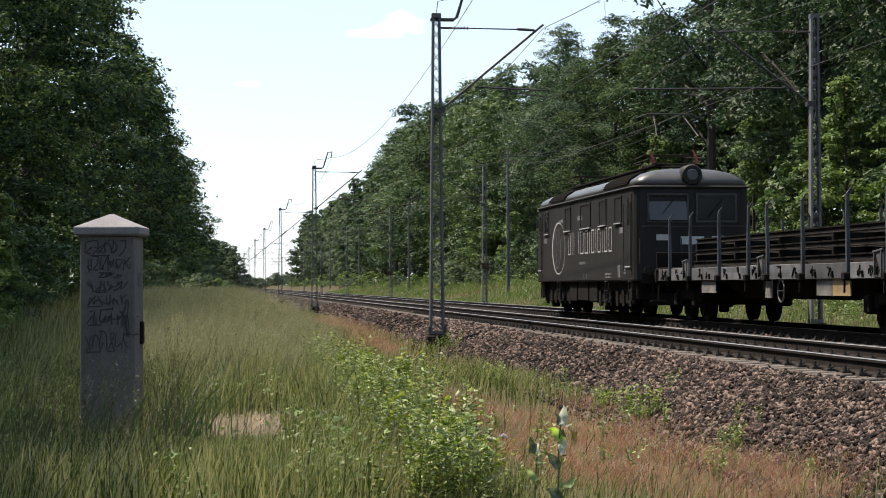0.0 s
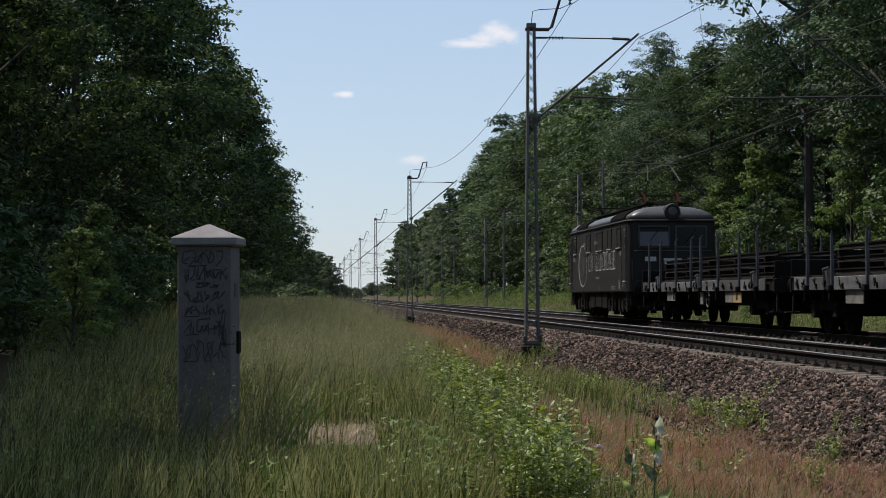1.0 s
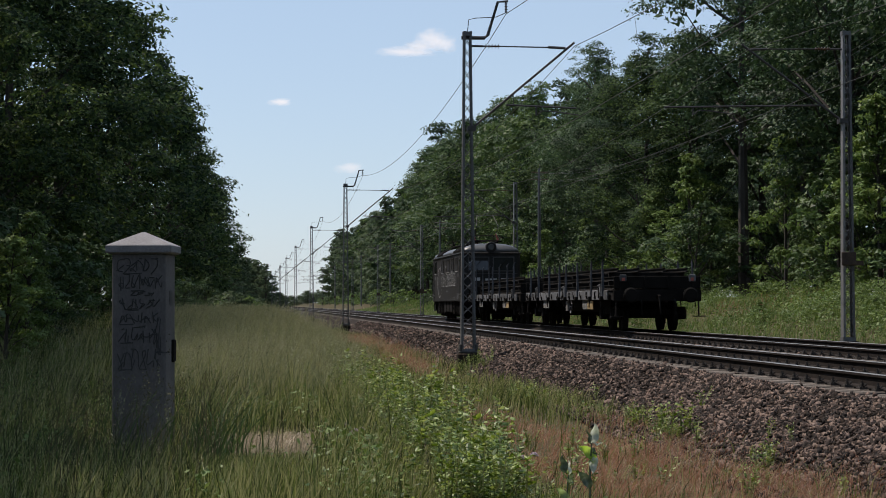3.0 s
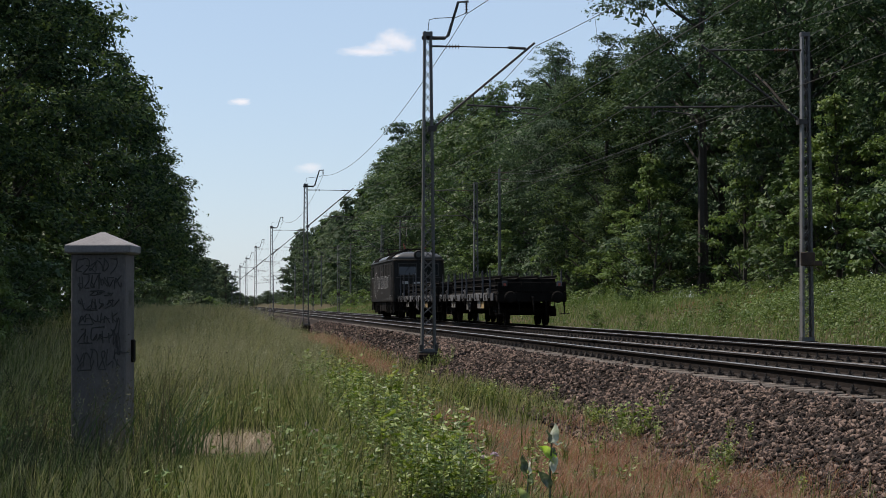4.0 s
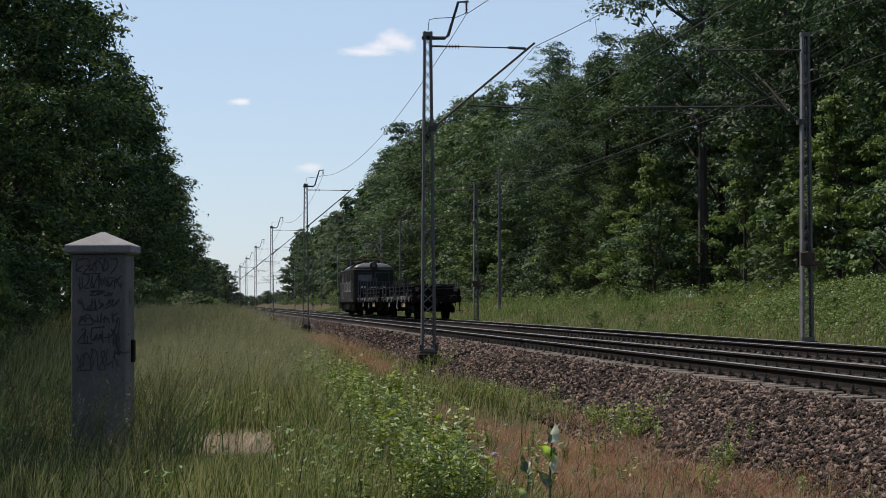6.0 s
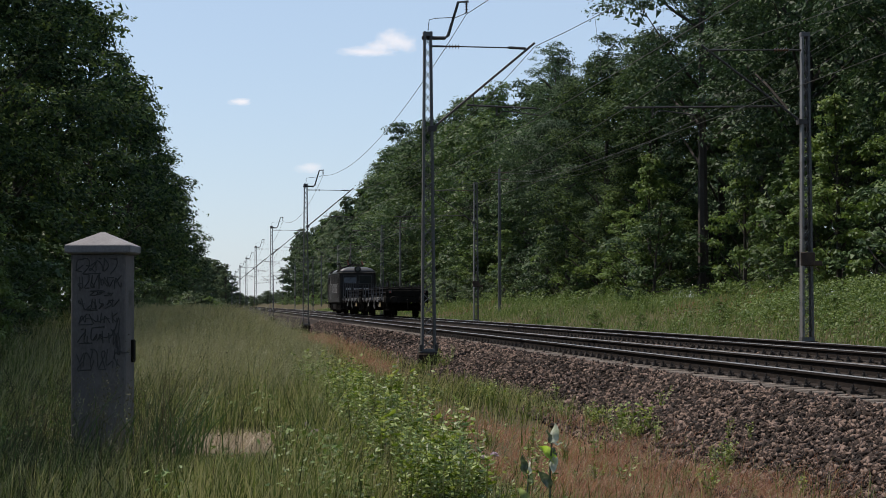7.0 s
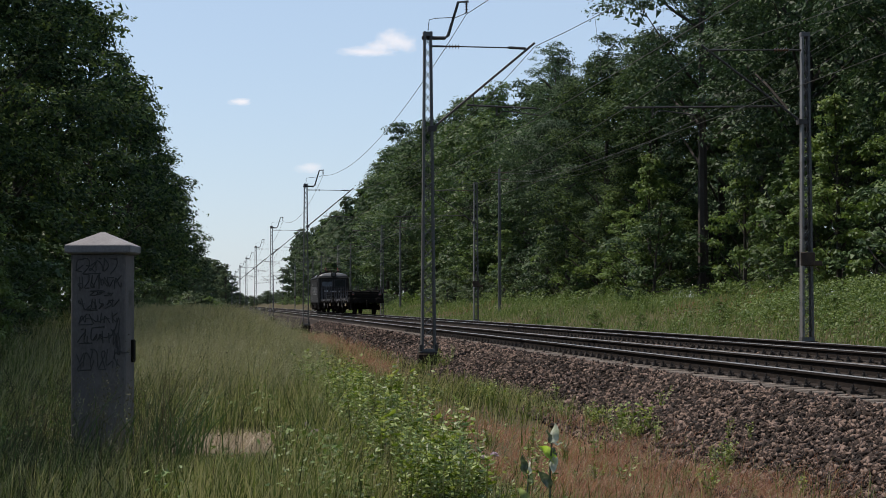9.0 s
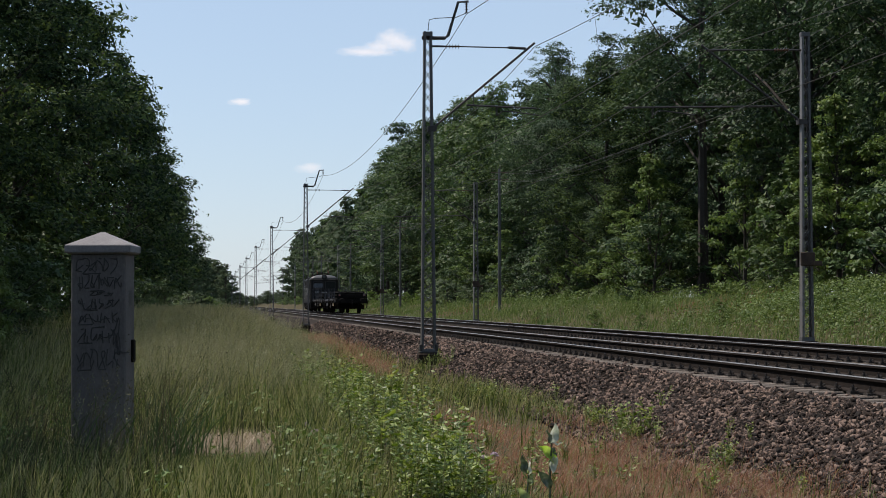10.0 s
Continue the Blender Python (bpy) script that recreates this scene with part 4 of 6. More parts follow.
# ---- trees ----
def leaf_cloud(centres, radii, count, size, flat=0.66, shell=0.55, sprays=24, fluff=0.25):
    """Leaf sprays on the upper skin of ellipsoidal clumps, round an added core of large triangles that blocks light."""
    centres, radii = np.asarray(centres, float), np.asarray(radii, float)
    n = len(centres) * sprays
    k = np.repeat(np.arange(len(centres)), sprays)
    d = rng.normal(size=(n, 3))
    d[:, 2] = np.where(rng.random(n) < 0.72, np.abs(d[:, 2]), d[:, 2])
    d /= np.linalg.norm(d, axis=1)[:, None]
    r = shell + (1.18 - shell) * rng.random(n) ** 0.6
    tuft = centres[k] + d * (radii[k] * r)[:, None] * np.array([1, 1, flat])
    rad = fluff * radii[k] * rng.uniform(0.5, 1.4, n)
    pick = rng.choice(n, count, p=rad ** 1.6 / (rad ** 1.6).sum())
    e = rng.normal(size=(count, 3)) * 0.62
    out = np.hypot(e[:, 0], e[:, 1])
    pos = tuft[pick] + (e * np.array([1.25, 1.25, 0.42]) - np.stack([0 * out, 0 * out, 0.22 * out ** 2], 1)) * rad[pick][:, None]
    nrm = d[pick] * 0.45 + e * 0.3 + rng.normal(size=(count, 3)) * 0.45 + np.array([0, 0, 0.7])
    nrm /= np.linalg.norm(nrm, axis=1)[:, None]
    c = np.repeat(np.arange(len(centres)), 60 if count > 10000 else 16)
    nc = rng.normal(size=(len(c), 3))
    nc /= np.linalg.norm(nc, axis=1)[:, None]
    pc = centres[c] + nc[::-1] * (radii[c] * 0.72 * rng.random(len(c)) ** 0.4)[:, None] * np.array([1, 1, flat])
    return leaf_tris(np.concatenate([pos, pc]), np.concatenate([nrm, nc]), np.concatenate([size * rng.uniform(0.6, 1.35, count), radii[c] * rng.uniform(0.10, 0.20, len(c))]))


def leaf_tris(pos, nrm, size):
    """Small leaf sprays, three-cornered."""
    t = np.cross(nrm, rng.normal(size=nrm.shape))
    t /= np.linalg.norm(t, axis=1)[:, None] + 1e-9
    u = np.cross(nrm, t)
    s = size[:, None]
    k = rng.uniform(-0.3, 0.3, (len(pos), 1))
    v = np.stack([pos - t * s * 0.62, pos + t * s * 0.35 + u * s * (0.36 + k), pos + t * s * 0.5 - u * s * (0.36 - k)], 1).reshape(-1, 3)
    return v, np.arange(len(v)).reshape(-1, 3)


def leaf_quads(pos, nrm, size, aspect=0.62):
    t = np.cross(nrm, rng.normal(size=nrm.shape))
    t /= np.linalg.norm(t, axis=1)[:, None] + 1e-9
    u = np.cross(nrm, t)
    s = size[:, None] / 2
    a, b, c, e = pos - t * s, pos + u * s * aspect - nrm * s * 0.12 - t * s * 0.15, pos + t * s, pos - u * s * aspect - nrm * s * 0.12 - t * s * 0.15
    v = np.stack([a, b, c, e], 1).reshape(-1, 3)
    return v, np.arange(len(v)).reshape(-1, 4)


def tree_meshes(seed, height, spread, low, leaves, size, clumps):
    """A trunk with limbs and a crown of leaf clumps; low: where the crown begins, as a part of the height."""
    r = random.Random(seed)
    tb = Build()
    lean = (r.uniform(-0.5, 0.5), r.uniform(-0.5, 0.5))
    axis = [(lean[0] * t * t, lean[1] * t * t, height * 0.9 * t) for t in (0, 0.06, 0.3, 0.6, 1.0)]
    r0 = height * 0.0115 + 0.025
    tb.tube([(0, 0, -0.4)] + axis, [r0 * 1.5, r0 * 1.25, r0, r0 * 0.85, r0 * 0.55, 0.03], 7)
    cs, rs = [], []
    for k in range(clumps):
        t = low + (1 - low) * ((k + 0.5) / clumps)
        a = k * 2.4 + r.uniform(-0.5, 0.5)
        prof = math.sin(math.pi * min(1, 0.18 + 0.82 * (t - low) / (1 - low)) ** 0.8) if t > 0.15 else 0.7
        reach = spread * max(0.12, prof) * r.uniform(0.35, 0.98)
        c = (lean[0] * t * t + reach * math.cos(a), lean[1] * t * t + reach * math.sin(a), height * t * r.uniform(0.95, 1.02))
        cs.append(c)
        rs.append(spread * r.uniform(0.20, 0.40) * (0.75 if t > 0.85 else 1.0))
        z0 = max(0.5, c[2] - reach * r.uniform(0.5, 1.0) - 0.4)
        t0 = z0 / height
        p0 = (lean[0] * t0 * t0, lean[1] * t0 * t0, z0)
        mid = tuple((p0[i] * 0.5 + c[i] * 0.5) + (r.uniform(-0.25, 0.25)) for i in range(3))
        if k % 2 == 0 or clumps < 30:
            tb.tube([p0, mid, c], [r0 * 0.38, r0 * 0.26, 0.02], 4)
    v, f = leaf_cloud(cs, rs, leaves, size)
    return tb.mesh("trunk", BARK), v, f


def tree_kind(name, seed, height, spread, low, leaves, size, clumps, mat):
    tm, v, f = tree_meshes(seed, height, spread, low, leaves, size, clumps)
    return tm, fast_mesh("crown", v, f, [mat])


def plant_tree(kind, x, y, scale, turn, label, group, leaf=None):
    z = float(ground_z(x, y))
    t = thing("tree", label, "tree", group, at=(x, y, z), rz=turn)
    t.scale = scale
    part("trunk", kind[0], BARK, t)
    crown = part("crown", kind[1], LEAF, t)
    if leaf:
        crown.material_slots[0].link = "OBJECT"
        crown.material_slots[0].material = leaf
    return t


NEAR_KINDS = [tree_kind("near", 11 + k, 20, 4.9, lo, 50000, 0.155, cl, m) for k, (lo, cl, m) in enumerate(((0.22, 42, LEAF), (0.28, 44, LEAF), (0.14, 50, LEAF_LIGHT), (0.36, 38, LEAF)))]
MID_KINDS = [tree_kind("mid", 31 + k, 20, 5.0, 0.08 + 0.05 * k, 13500, 0.27, 40, (LEAF, LEAF, LEAF_LIGHT)[k]) for k in range(3)]
FAR_KINDS = [tree_kind("far", 51 + k, 20, 5.2, 0.06, 2700, 0.75, 28, LEAF_HAZY) for k in range(2)]
OPEN_KIND = tree_kind("open", 61, 22, 5.4, 0.38, 27000, 0.165, 36, LEAF)
BACK_KINDS = [tree_kind("back", 81 + k, 20, 5.0, 0.2, 6500, 0.42, 34, LEAF) for k in range(2)]
YOUNG_KINDS = [tree_kind("young", 91 + k, 7.5, 1.9, 0.04, 9000, 0.15, 26, LEAF_FRESH_LIT) for k in range(2)]
BUSH_KINDS = [tree_kind("bush", 95 + k, 2.2, 1.7, 0.05, 420, 0.26, 9, (LEAF_HAZY, LEAF_FRESH_LIT)[k]) for k in range(2)]
SHRUB_KINDS = [tree_kind("shrub", 71 + k, 5.0, 2.4, 0.05, 4600, 0.165, 16, (LEAF_LIGHT, LEAF)[k % 2]) for k in range(3)]
tr = random.Random(3)


def forest_right():
    def height(y):
        return float(np.interp(y, [60, 122, 124, 148, 158, 175, 195, 215, 262, 287, 300, 330, 400, 480, 560, 640], [22.5, 22, 16.5, 16.5, 17.8, 19.8, 19.4, 21.6, 20.6, 24.5, 21.5, 21, 18.5, 19.5, 20.5, 18.5]))
    y, clear = 64.0, False
    while y < 620:
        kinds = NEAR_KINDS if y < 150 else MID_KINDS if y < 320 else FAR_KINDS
        h = height(y) * tr.uniform(0.93, 1.05)
        x = 28.0 + tr.uniform(-2.4, 2.0)
        kind = tr.choice(kinds)
        if 94 < y < 122:
            if clear:
                y = 124.5
                continue
            kind, x, y, clear = OPEN_KIND, 27.5, 111.5, True
        if 150 < y < 166:
            kind = OPEN_KIND
        plant_tree(kind, x, y, (h / 20 * tr.uniform(0.85, 1.1),) * 2 + (h / 20,), tr.uniform(0, 360), "tall leafy broadleaf tree at the forest edge", "forest edge trees", LEAF_OAK_SHADE if kind is not OPEN_KIND and tr.random() < 0.25 else None)
        y += tr.uniform(5.2, 8.4) if y < 150 else tr.uniform(6, 8.5) if y < 320 else tr.uniform(8, 11)
    y = 70.0
    while y < 330:
        h = height(y) * tr.uniform(0.9, 1.02)
        if 128 < y < 160:
            h *= 0.55
        elif 160 <= y < 235:
            h *= 0.85
        plant_tree(tr.choice(BACK_KINDS), 37 + tr.uniform(-2, 2), y, (h / 20,) * 3, tr.uniform(0, 360), "tall broadleaf tree deeper in the forest", "forest trees")
        y += tr.uniform(6.5, 9)
    for x, y, h in ((34.5, 120, 20.5), (35.5, 129, 18.5), (31.8, 124, 21.0), (32.2, 116, 21.5)):
        plant_tree(NEAR_KINDS[3], x, y, (h / 20,) * 3, tr.uniform(0, 360), "tall broadleaf tree deeper in the forest", "forest trees")
    y = 60.0
    while y < 420:
        h = tr.uniform(12, 15)
        plant_tree(tr.choice(FAR_KINDS), 45 + tr.uniform(-2, 2), y, (h / 20 * 1.2,) * 2 + (h / 20,), tr.uniform(0, 360), "broadleaf tree deep in the forest", "forest trees")
        y += tr.uniform(7.5, 10)
    y = 66.0
    while y < 240:
        if 94 < y < 111:
            y = 111.0
        x = 25.4 + tr.uniform(-1.0, 1.4)
        s = tr.uniform(0.5, 1.25)
        k = tr.choice(SHRUB_KINDS)
        sh = thing("shrub", "leafy green shrub at the forest edge", "shrub", "forest edge shrubs", at=(x, y, float(ground_z(x, y)) - 0.1), rz=tr.uniform(0, 360))
        sh.scale = (s, s, s)
        part("stem", k[0], BARK, sh)
        part("crown", k[1], LEAF_LIGHT, sh)
        y += tr.uniform(3.0, 6.0)


def young_trees():
    for y, x, h in ((63, 24.0, 5.0), (70.5, 24.6, 7.0), (77, 24.4, 8.0), (84, 24.8, 6.0), (91, 24.4, 7.6), (114, 25.0, 8.4), (119, 24.6, 5.5), (124, 24.8, 6.8), (135, 24.6, 5.4), (147, 24.6, 6.0), (166, 24.2, 6.0), (188, 24.4, 7.0), (215, 24.0, 6.0),
                    # left edge lies in shade: the light leaf colour stands for sun here
                    (40, -4.7, 2.9), (46.5, -5.0, 3.6), (53, -5.6, 3.2)):
        k = tr.choice(YOUNG_KINDS)
        t = thing("young_tree", "slender young tree with fresh green leaves at the forest edge", "tree", "young trees", at=(x, y, float(ground_z(x, y))), rz=tr.uniform(0, 360))
        t.scale = (h / 7.5 * tr.uniform(0.8, 1.1),) * 2 + (h / 7.5,)
        part("trunk", k[0], BARK, t)
        part("crown", k[1], LEAF_FRESH_LIT, t)


def far_bushes():
    for n in range(96):
        y = 170 * (640 / 170) ** ((n % 48 + 0.5) / 48) * tr.uniform(0.96, 1.04)
        x = tr.uniform(20.5, 24.5) if n < 48 else float(np.interp(y, [170, 320, 640], [-1.5, 0.2, 2.6])) + tr.uniform(-2.0, 1.2)
        k, s = tr.choice(BUSH_KINDS), tr.uniform(0.5, 1.1) * (1.0 if n < 48 else 0.85)
        sh = thing("shrub", "low pale green bush beside the line", "shrub", "lineside bushes", at=(x, y, float(ground_z(x, y)) - 0.05), rz=tr.uniform(0, 360))
        sh.scale = (s * 1.3, s * 1.3, s)
        part("stem", k[0], BARK, sh)
        part("crown", k[1], LEAF_HAZY, sh)


def verge_bushes():
    for x, y, s in ((17.2, 90, 0.42), (18.6, 73, 0.45), (16.9, 104, 0.35), (19.5, 62, 0.5), (18.0, 84, 0.3), (20.5, 96, 0.45)):
        sh = thing("shrub", "low bright green bush in the far verge grass", "shrub", "verge bushes", at=(x, y, float(ground_z(x, y)) - 0.05), rz=tr.uniform(0, 360))
        sh.scale = (s * 0.5, s * 0.5, s * 0.42)
        part("stem", SHRUB_KINDS[0][0], BARK, sh)
        crown = part("crown", SHRUB_KINDS[0][1], LEAF_FRESH_LIT, sh)
        crown.material_slots[0].link = "OBJECT"
        crown.material_slots[0].material = LEAF_FRESH_LIT


def undergrowth():
    y = 112.0
    while y < 165:
        x, s = 33 + tr.uniform(-1.5, 1.5), tr.uniform(0.9, 1.4)
        k = tr.choice(SHRUB_KINDS)
        sh = thing("shrub", "shaded leafy shrub under the forest trees", "shrub", "forest undergrowth", at=(x, y, float(ground_z(x, y)) - 0.1), rz=tr.uniform(0, 360))
        sh.scale = (s, s, s)
        part("stem", k[0], BARK, sh)
        part("crown", k[1], LEAF, sh)
        y += tr.uniform(4.0, 6.0)


def forest_left():
    # oaks nearer than y = 40 are added, mostly out of view, for shade
    for y, x, h in ((22, -9.3, 16), (12, -9.8, 17), (19, -9.4, 17), (25, -10.1, 17), (31, -10.4, 17), (37, -10.2, 17), (41, -10.8, 17), (47, -9.5, 15), (56, -10.4, 19), (66, -9.6, 19), (78, -9.0, 19.2), (92, -8.5, 19.6), (107, -7.9, 18.9), (124, -7.2, 18.6), (143, -6.5, 18.4), (162, -6.2, 18.4), (183, -5.6, 18.4),
                    (205, -5.5, 17.6), (228, -4.8, 17.5), (248, -4.0, 16), (262, -7, 18), (52, -17, 19), (72, -17, 20), (97, -17, 20), (128, -16, 19), (165, -15, 19), (205, -14, 18)):
        kinds = BACK_KINDS if y < 40 or x < -13 else NEAR_KINDS if y < 90 else MID_KINDS
        plant_tree(tr.choice(kinds), x, y, (h / 20, h / 20, h / 20), tr.uniform(0, 360), "dark leafy oak at the edge of the wood", "woodland trees", LEAF_OAK_SHADE)
    for row in (-22, -29):
        for k in range(15):
            plant_tree(tr.choice(FAR_KINDS), row + tr.uniform(-2, 2), 34 + 13 * k + tr.uniform(-3, 3), (1.15, 1.15, 0.9), tr.uniform(0, 360), "dark leafy tree deep in the wood", "woodland trees")
    for k in range(14):
        s = tr.uniform(0.9, 1.3)
        x, y = -13.5 + tr.uniform(-2, 1.5), 38 + 6.5 * k
        sh = thing("shrub", "shaded leafy shrub inside the wood", "shrub", "woodland shrubs", at=(x, y, float(ground_z(x, y)) - 0.1), rz=tr.uniform(0, 360))
        sh.scale = (s, s, s)
        part("stem", SHRUB_KINDS[1][0], BARK, sh)
        part("crown", SHRUB_KINDS[1][1], LEAF, sh)
    y = 36.0
    while y < 230:
        x = float(np.interp(y, [36, 60, 230], [-6.4, -6.6, -3.6])) + tr.uniform(-1.0, 0.6)
        s = tr.uniform(0.5, 0.95)
        k = tr.choice(SHRUB_KINDS)
        sh = thing("shrub", "shaded leafy shrub under the wood's edge", "shrub", "woodland shrubs", at=(x, y, float(ground_z(x, y)) - 0.1), rz=tr.uniform(0, 360))
        sh.scale = (s, s, s)
        part("stem", k[0], BARK, sh)
        part("crown", k[1], LEAF, sh)
        y += tr.uniform(4.5, 8.0)


def forest_far():
    for y, x, h in ((285, -8.5, 15), (305, -8.0, 14.5), (335, -8.6, 13.5), (372, -7.6, 13.5), (412, -6.8, 13.5), (452, -5.4, 13.5), (492, -3.4, 13.5), (532, -1.4, 13), (575, 2.4, 13), (610, 3.2, 12.5),
                    (318, -12, 14), (350, -11.5, 13.5), (385, -10.5, 13.5), (440, -10, 14), (480, -8, 14), (510, -5, 13.5), (520, -7, 14.5), (548, -3.5, 13.5), (560, -4.5, 14.5), (566, 4.6, 12.6), (585, 2.0, 13.6), (600, 4.8, 12.4), (575, -1.5, 14), (606, 1.2, 14.2), (615, -2.5, 14.5), (540, -9, 14), (555, -12, 15), (590, 0, 14), (600, -4, 15), (620, -8, 15)):
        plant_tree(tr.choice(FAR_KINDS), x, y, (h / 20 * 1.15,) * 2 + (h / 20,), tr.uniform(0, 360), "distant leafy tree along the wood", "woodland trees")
    for k in range(42):
        x = -40 + 2.9 * k + tr.uniform(-2, 2)
        y = 640 + tr.uniform(-30, 60) + (0 if x < 12 else 120)
        h = tr.uniform(14, 16) if x < 3 else tr.uniform(3.5, 5)
        plant_tree(tr.choice(FAR_KINDS), x, y, (h / 20 * (1.3 if x < 6 else 2.2),) * 2 + (h / 20,), tr.uniform(0, 360), "distant hazy broadleaf tree", "distant trees")
    for k in range(16):
        x = 4 + 2.6 * k + tr.uniform(-1, 1)
        h = tr.uniform(3.5, 5.5)
        plant_tree(tr.choice(FAR_KINDS), x, 800 + tr.uniform(0, 60), (h / 20 * 2.4,) * 2 + (h / 20,), tr.uniform(0, 360), "distant hazy broadleaf tree", "distant trees")
    for k in range(18):
        h = tr.uniform(3, 4.5)
        plant_tree(tr.choice(FAR_KINDS), 2 + 3.4 * k + tr.uniform(-1, 1), 870 + tr.uniform(0, 40), (h / 20 * 3.0,) * 2 + (h / 20,), tr.uniform(0, 360), "distant low bushy tree", "distant trees")


# unseen trees added behind the camera to darken reflections and ambient light
def unseen_forest_behind():
    for k in range(24):
        y = 56 - 12 * k
        h = tr.uniform(19, 23)
        plant_tree(tr.choice(FAR_KINDS), 28 + tr.uniform(-2, 3), y, (h / 20,) * 3, tr.uniform(0, 360), "tall leafy broadleaf tree at the forest edge", "forest edge trees")
    for k in range(18):
        y = 4 - 13 * k
        h = tr.uniform(16, 19)
        plant_tree(tr.choice(FAR_KINDS), -13 + tr.uniform(-2, 1), y, (h / 20,) * 3, tr.uniform(0, 360), "dark leafy oak at the edge of the wood", "woodland trees")
    for k in range(14):
        x = -30 + 6 * k
        plant_tree(tr.choice(FAR_KINDS), x, -260 + tr.uniform(-15, 15), (1.2, 1.2, 0.9), tr.uniform(0, 360), "distant hazy broadleaf tree", "distant trees")


forest_right()
unseen_forest_behind()
young_trees()
far_bushes()
undergrowth()
forest_left()
forest_far()
verge_bushes()


# ---- ballast stones ----
def stone_shapes():
    """Broken blocks: a cube with its corners pushed about."""
    out = []
    cube = np.array([(x, y, z) for z in (-1, 1) for x, y in ((-1, -1), (1, -1), (1, 1), (-1, 1))], float)
    for k in range(8):
        r = np.random.default_rng(100 + k)
        out.append(cube * r.uniform(0.35, 1.1, (8, 1)) * np.array([1.1, 0.8, 0.42]) + r.normal(size=(8, 3)) * 0.12)
    return out


BLOCK = np.array([(0, 2, 1), (0, 3, 2), (4, 5, 6), (4, 6, 7), (0, 1, 5), (0, 5, 4), (1, 2, 6), (1, 6, 5), (2, 3, 7), (2, 7, 6), (3, 0, 4), (3, 4, 7)])


def turn_matrices(n):
    q = rng.normal(size=(n, 4)) * np.array([1, 0.45, 0.45, 1])
    q /= np.linalg.norm(q, axis=1)[:, None]
    w, x, y, z = q.T
    return np.stack([1 - 2 * (y * y + z * z), 2 * (x * y - z * w), 2 * (x * z + y * w), 2 * (x * y + z * w), 1 - 2 * (x * x + z * z), 2 * (y * z - x * w),
                     2 * (x * z - y * w), 2 * (y * z + x * w), 1 - 2 * (x * x + y * y)], 1).reshape(-1, 3, 3)


def ballast():
    shapes = np.array(stone_shapes())
    y = np.concatenate([rng.uniform(15, 30, 20000), rng.uniform(30, 60, 13500), rng.uniform(60, 120, 4500), rng.uniform(15, 60, 3000)])
    x = np.concatenate([4.95 + 1.8 * rng.random(38000) ** 0.9, rng.uniform(6.8, 13.2, 3000)])
    x[:3000] = 4.95 - rng.random(3000) ** 2 * 0.6
    n = len(x)
    size = rng.uniform(0.016, 0.044, n) * np.where(y > 45, 1.35, 1)
    near = np.abs(np.abs(x - X_NEAR) - HALF) < 0.12
    z = ground_z(x, y) + size * 0.3
    z[near] -= 0.1
    v = np.einsum("nij,nkj->nki", turn_matrices(n), shapes[rng.integers(0, 8, n)]) * size[:, None, None] + np.stack([x, y, z], 1)[:, None, :]
    f = (BLOCK[None] + 8 * np.arange(n)[:, None, None]).reshape(-1, 3)
    tagged(new("ballast", fast_mesh("ballast", v.reshape(-1, 3), f, [STONE])), "crushed brown-grey stone ballast along the track", "ballast", kind="stuff")


ballast()


# ---- grasses and weeds ----
def blades(x, y, h, w, bend, seg=3, wind=(0.5, -0.15)):
    """Tapered bent blades as strips of quads."""
    n = len(x)
    a = rng.uniform(0, 2 * np.pi, n)
    side = np.stack([np.cos(a), np.sin(a) * 0.5, np.zeros(n)], 1)
    b = rng.normal(size=(n, 2)) * 0.7 + np.array(wind)
    z0 = ground_z(x, y) - 0.02
    rows = []
    for k in range(seg + 1):
        t = k / seg
        c = np.stack([x + b[:, 0] * bend * h * t * t, y + b[:, 1] * bend * h * t * t, z0 + h * (t - 0.18 * t * t * bend * 2)], 1)
        ww = (w * (1 - 0.85 * t))[:, None] / 2
        rows += [c - side * ww, c + side * ww]
    v = np.stack(rows, 1).reshape(-1, 3)
    o = (np.arange(n) * 2 * (seg + 1))[:, None]
    f = np.concatenate([np.concatenate([o + 2 * k, o + 2 * k + 1, o + 2 * k + 3, o + 2 * k + 2], 1) for k in range(seg)])
    tips = np.stack([x + b[:, 0] * bend * h, y + b[:, 1] * bend * h, z0 + h * (1 - 0.36 * bend)], 1)
    return v, f, tips


def sheet(name, v, f, mat, label, category):
    return tagged(new(name, fast_mesh(name, v, f, [mat])), label, category, kind="stuff")


def wedge(n, y0, y1, x0, x1, power=1.0):
    """Random places in a strip that is thicker near y0."""
    y = y0 * (y1 / y0) ** (rng.random(n) ** power)
    lo, hi = x0(y), x1(y)
    return lo + (hi - lo) * rng.random(n), y


def keep(x, y, m):
    return x[m], y[m]


def patch(x, y):
    """Slow noise for tussocks."""
    return 0.5 + 0.25 * np.sin(1.7 * x + 0.6 * y) + 0.25 * np.sin(0.9 * x - 1.1 * y + 2) * np.cos(0.31 * y)


def tussocks(n, per, spread, y0, y1, x0, x1):
    """Places gathered in tussocks; returns x, y and each one's tussock number."""
    cx, cy = wedge(n, y0, y1, x0, x1)
    k = np.repeat(np.arange(n), per)
    r = spread * (1 + cy[k] / 60)
    return cx[k] + rng.normal(size=len(k)) * r, cy[k] + rng.normal(size=len(k)) * r * 1.3, k


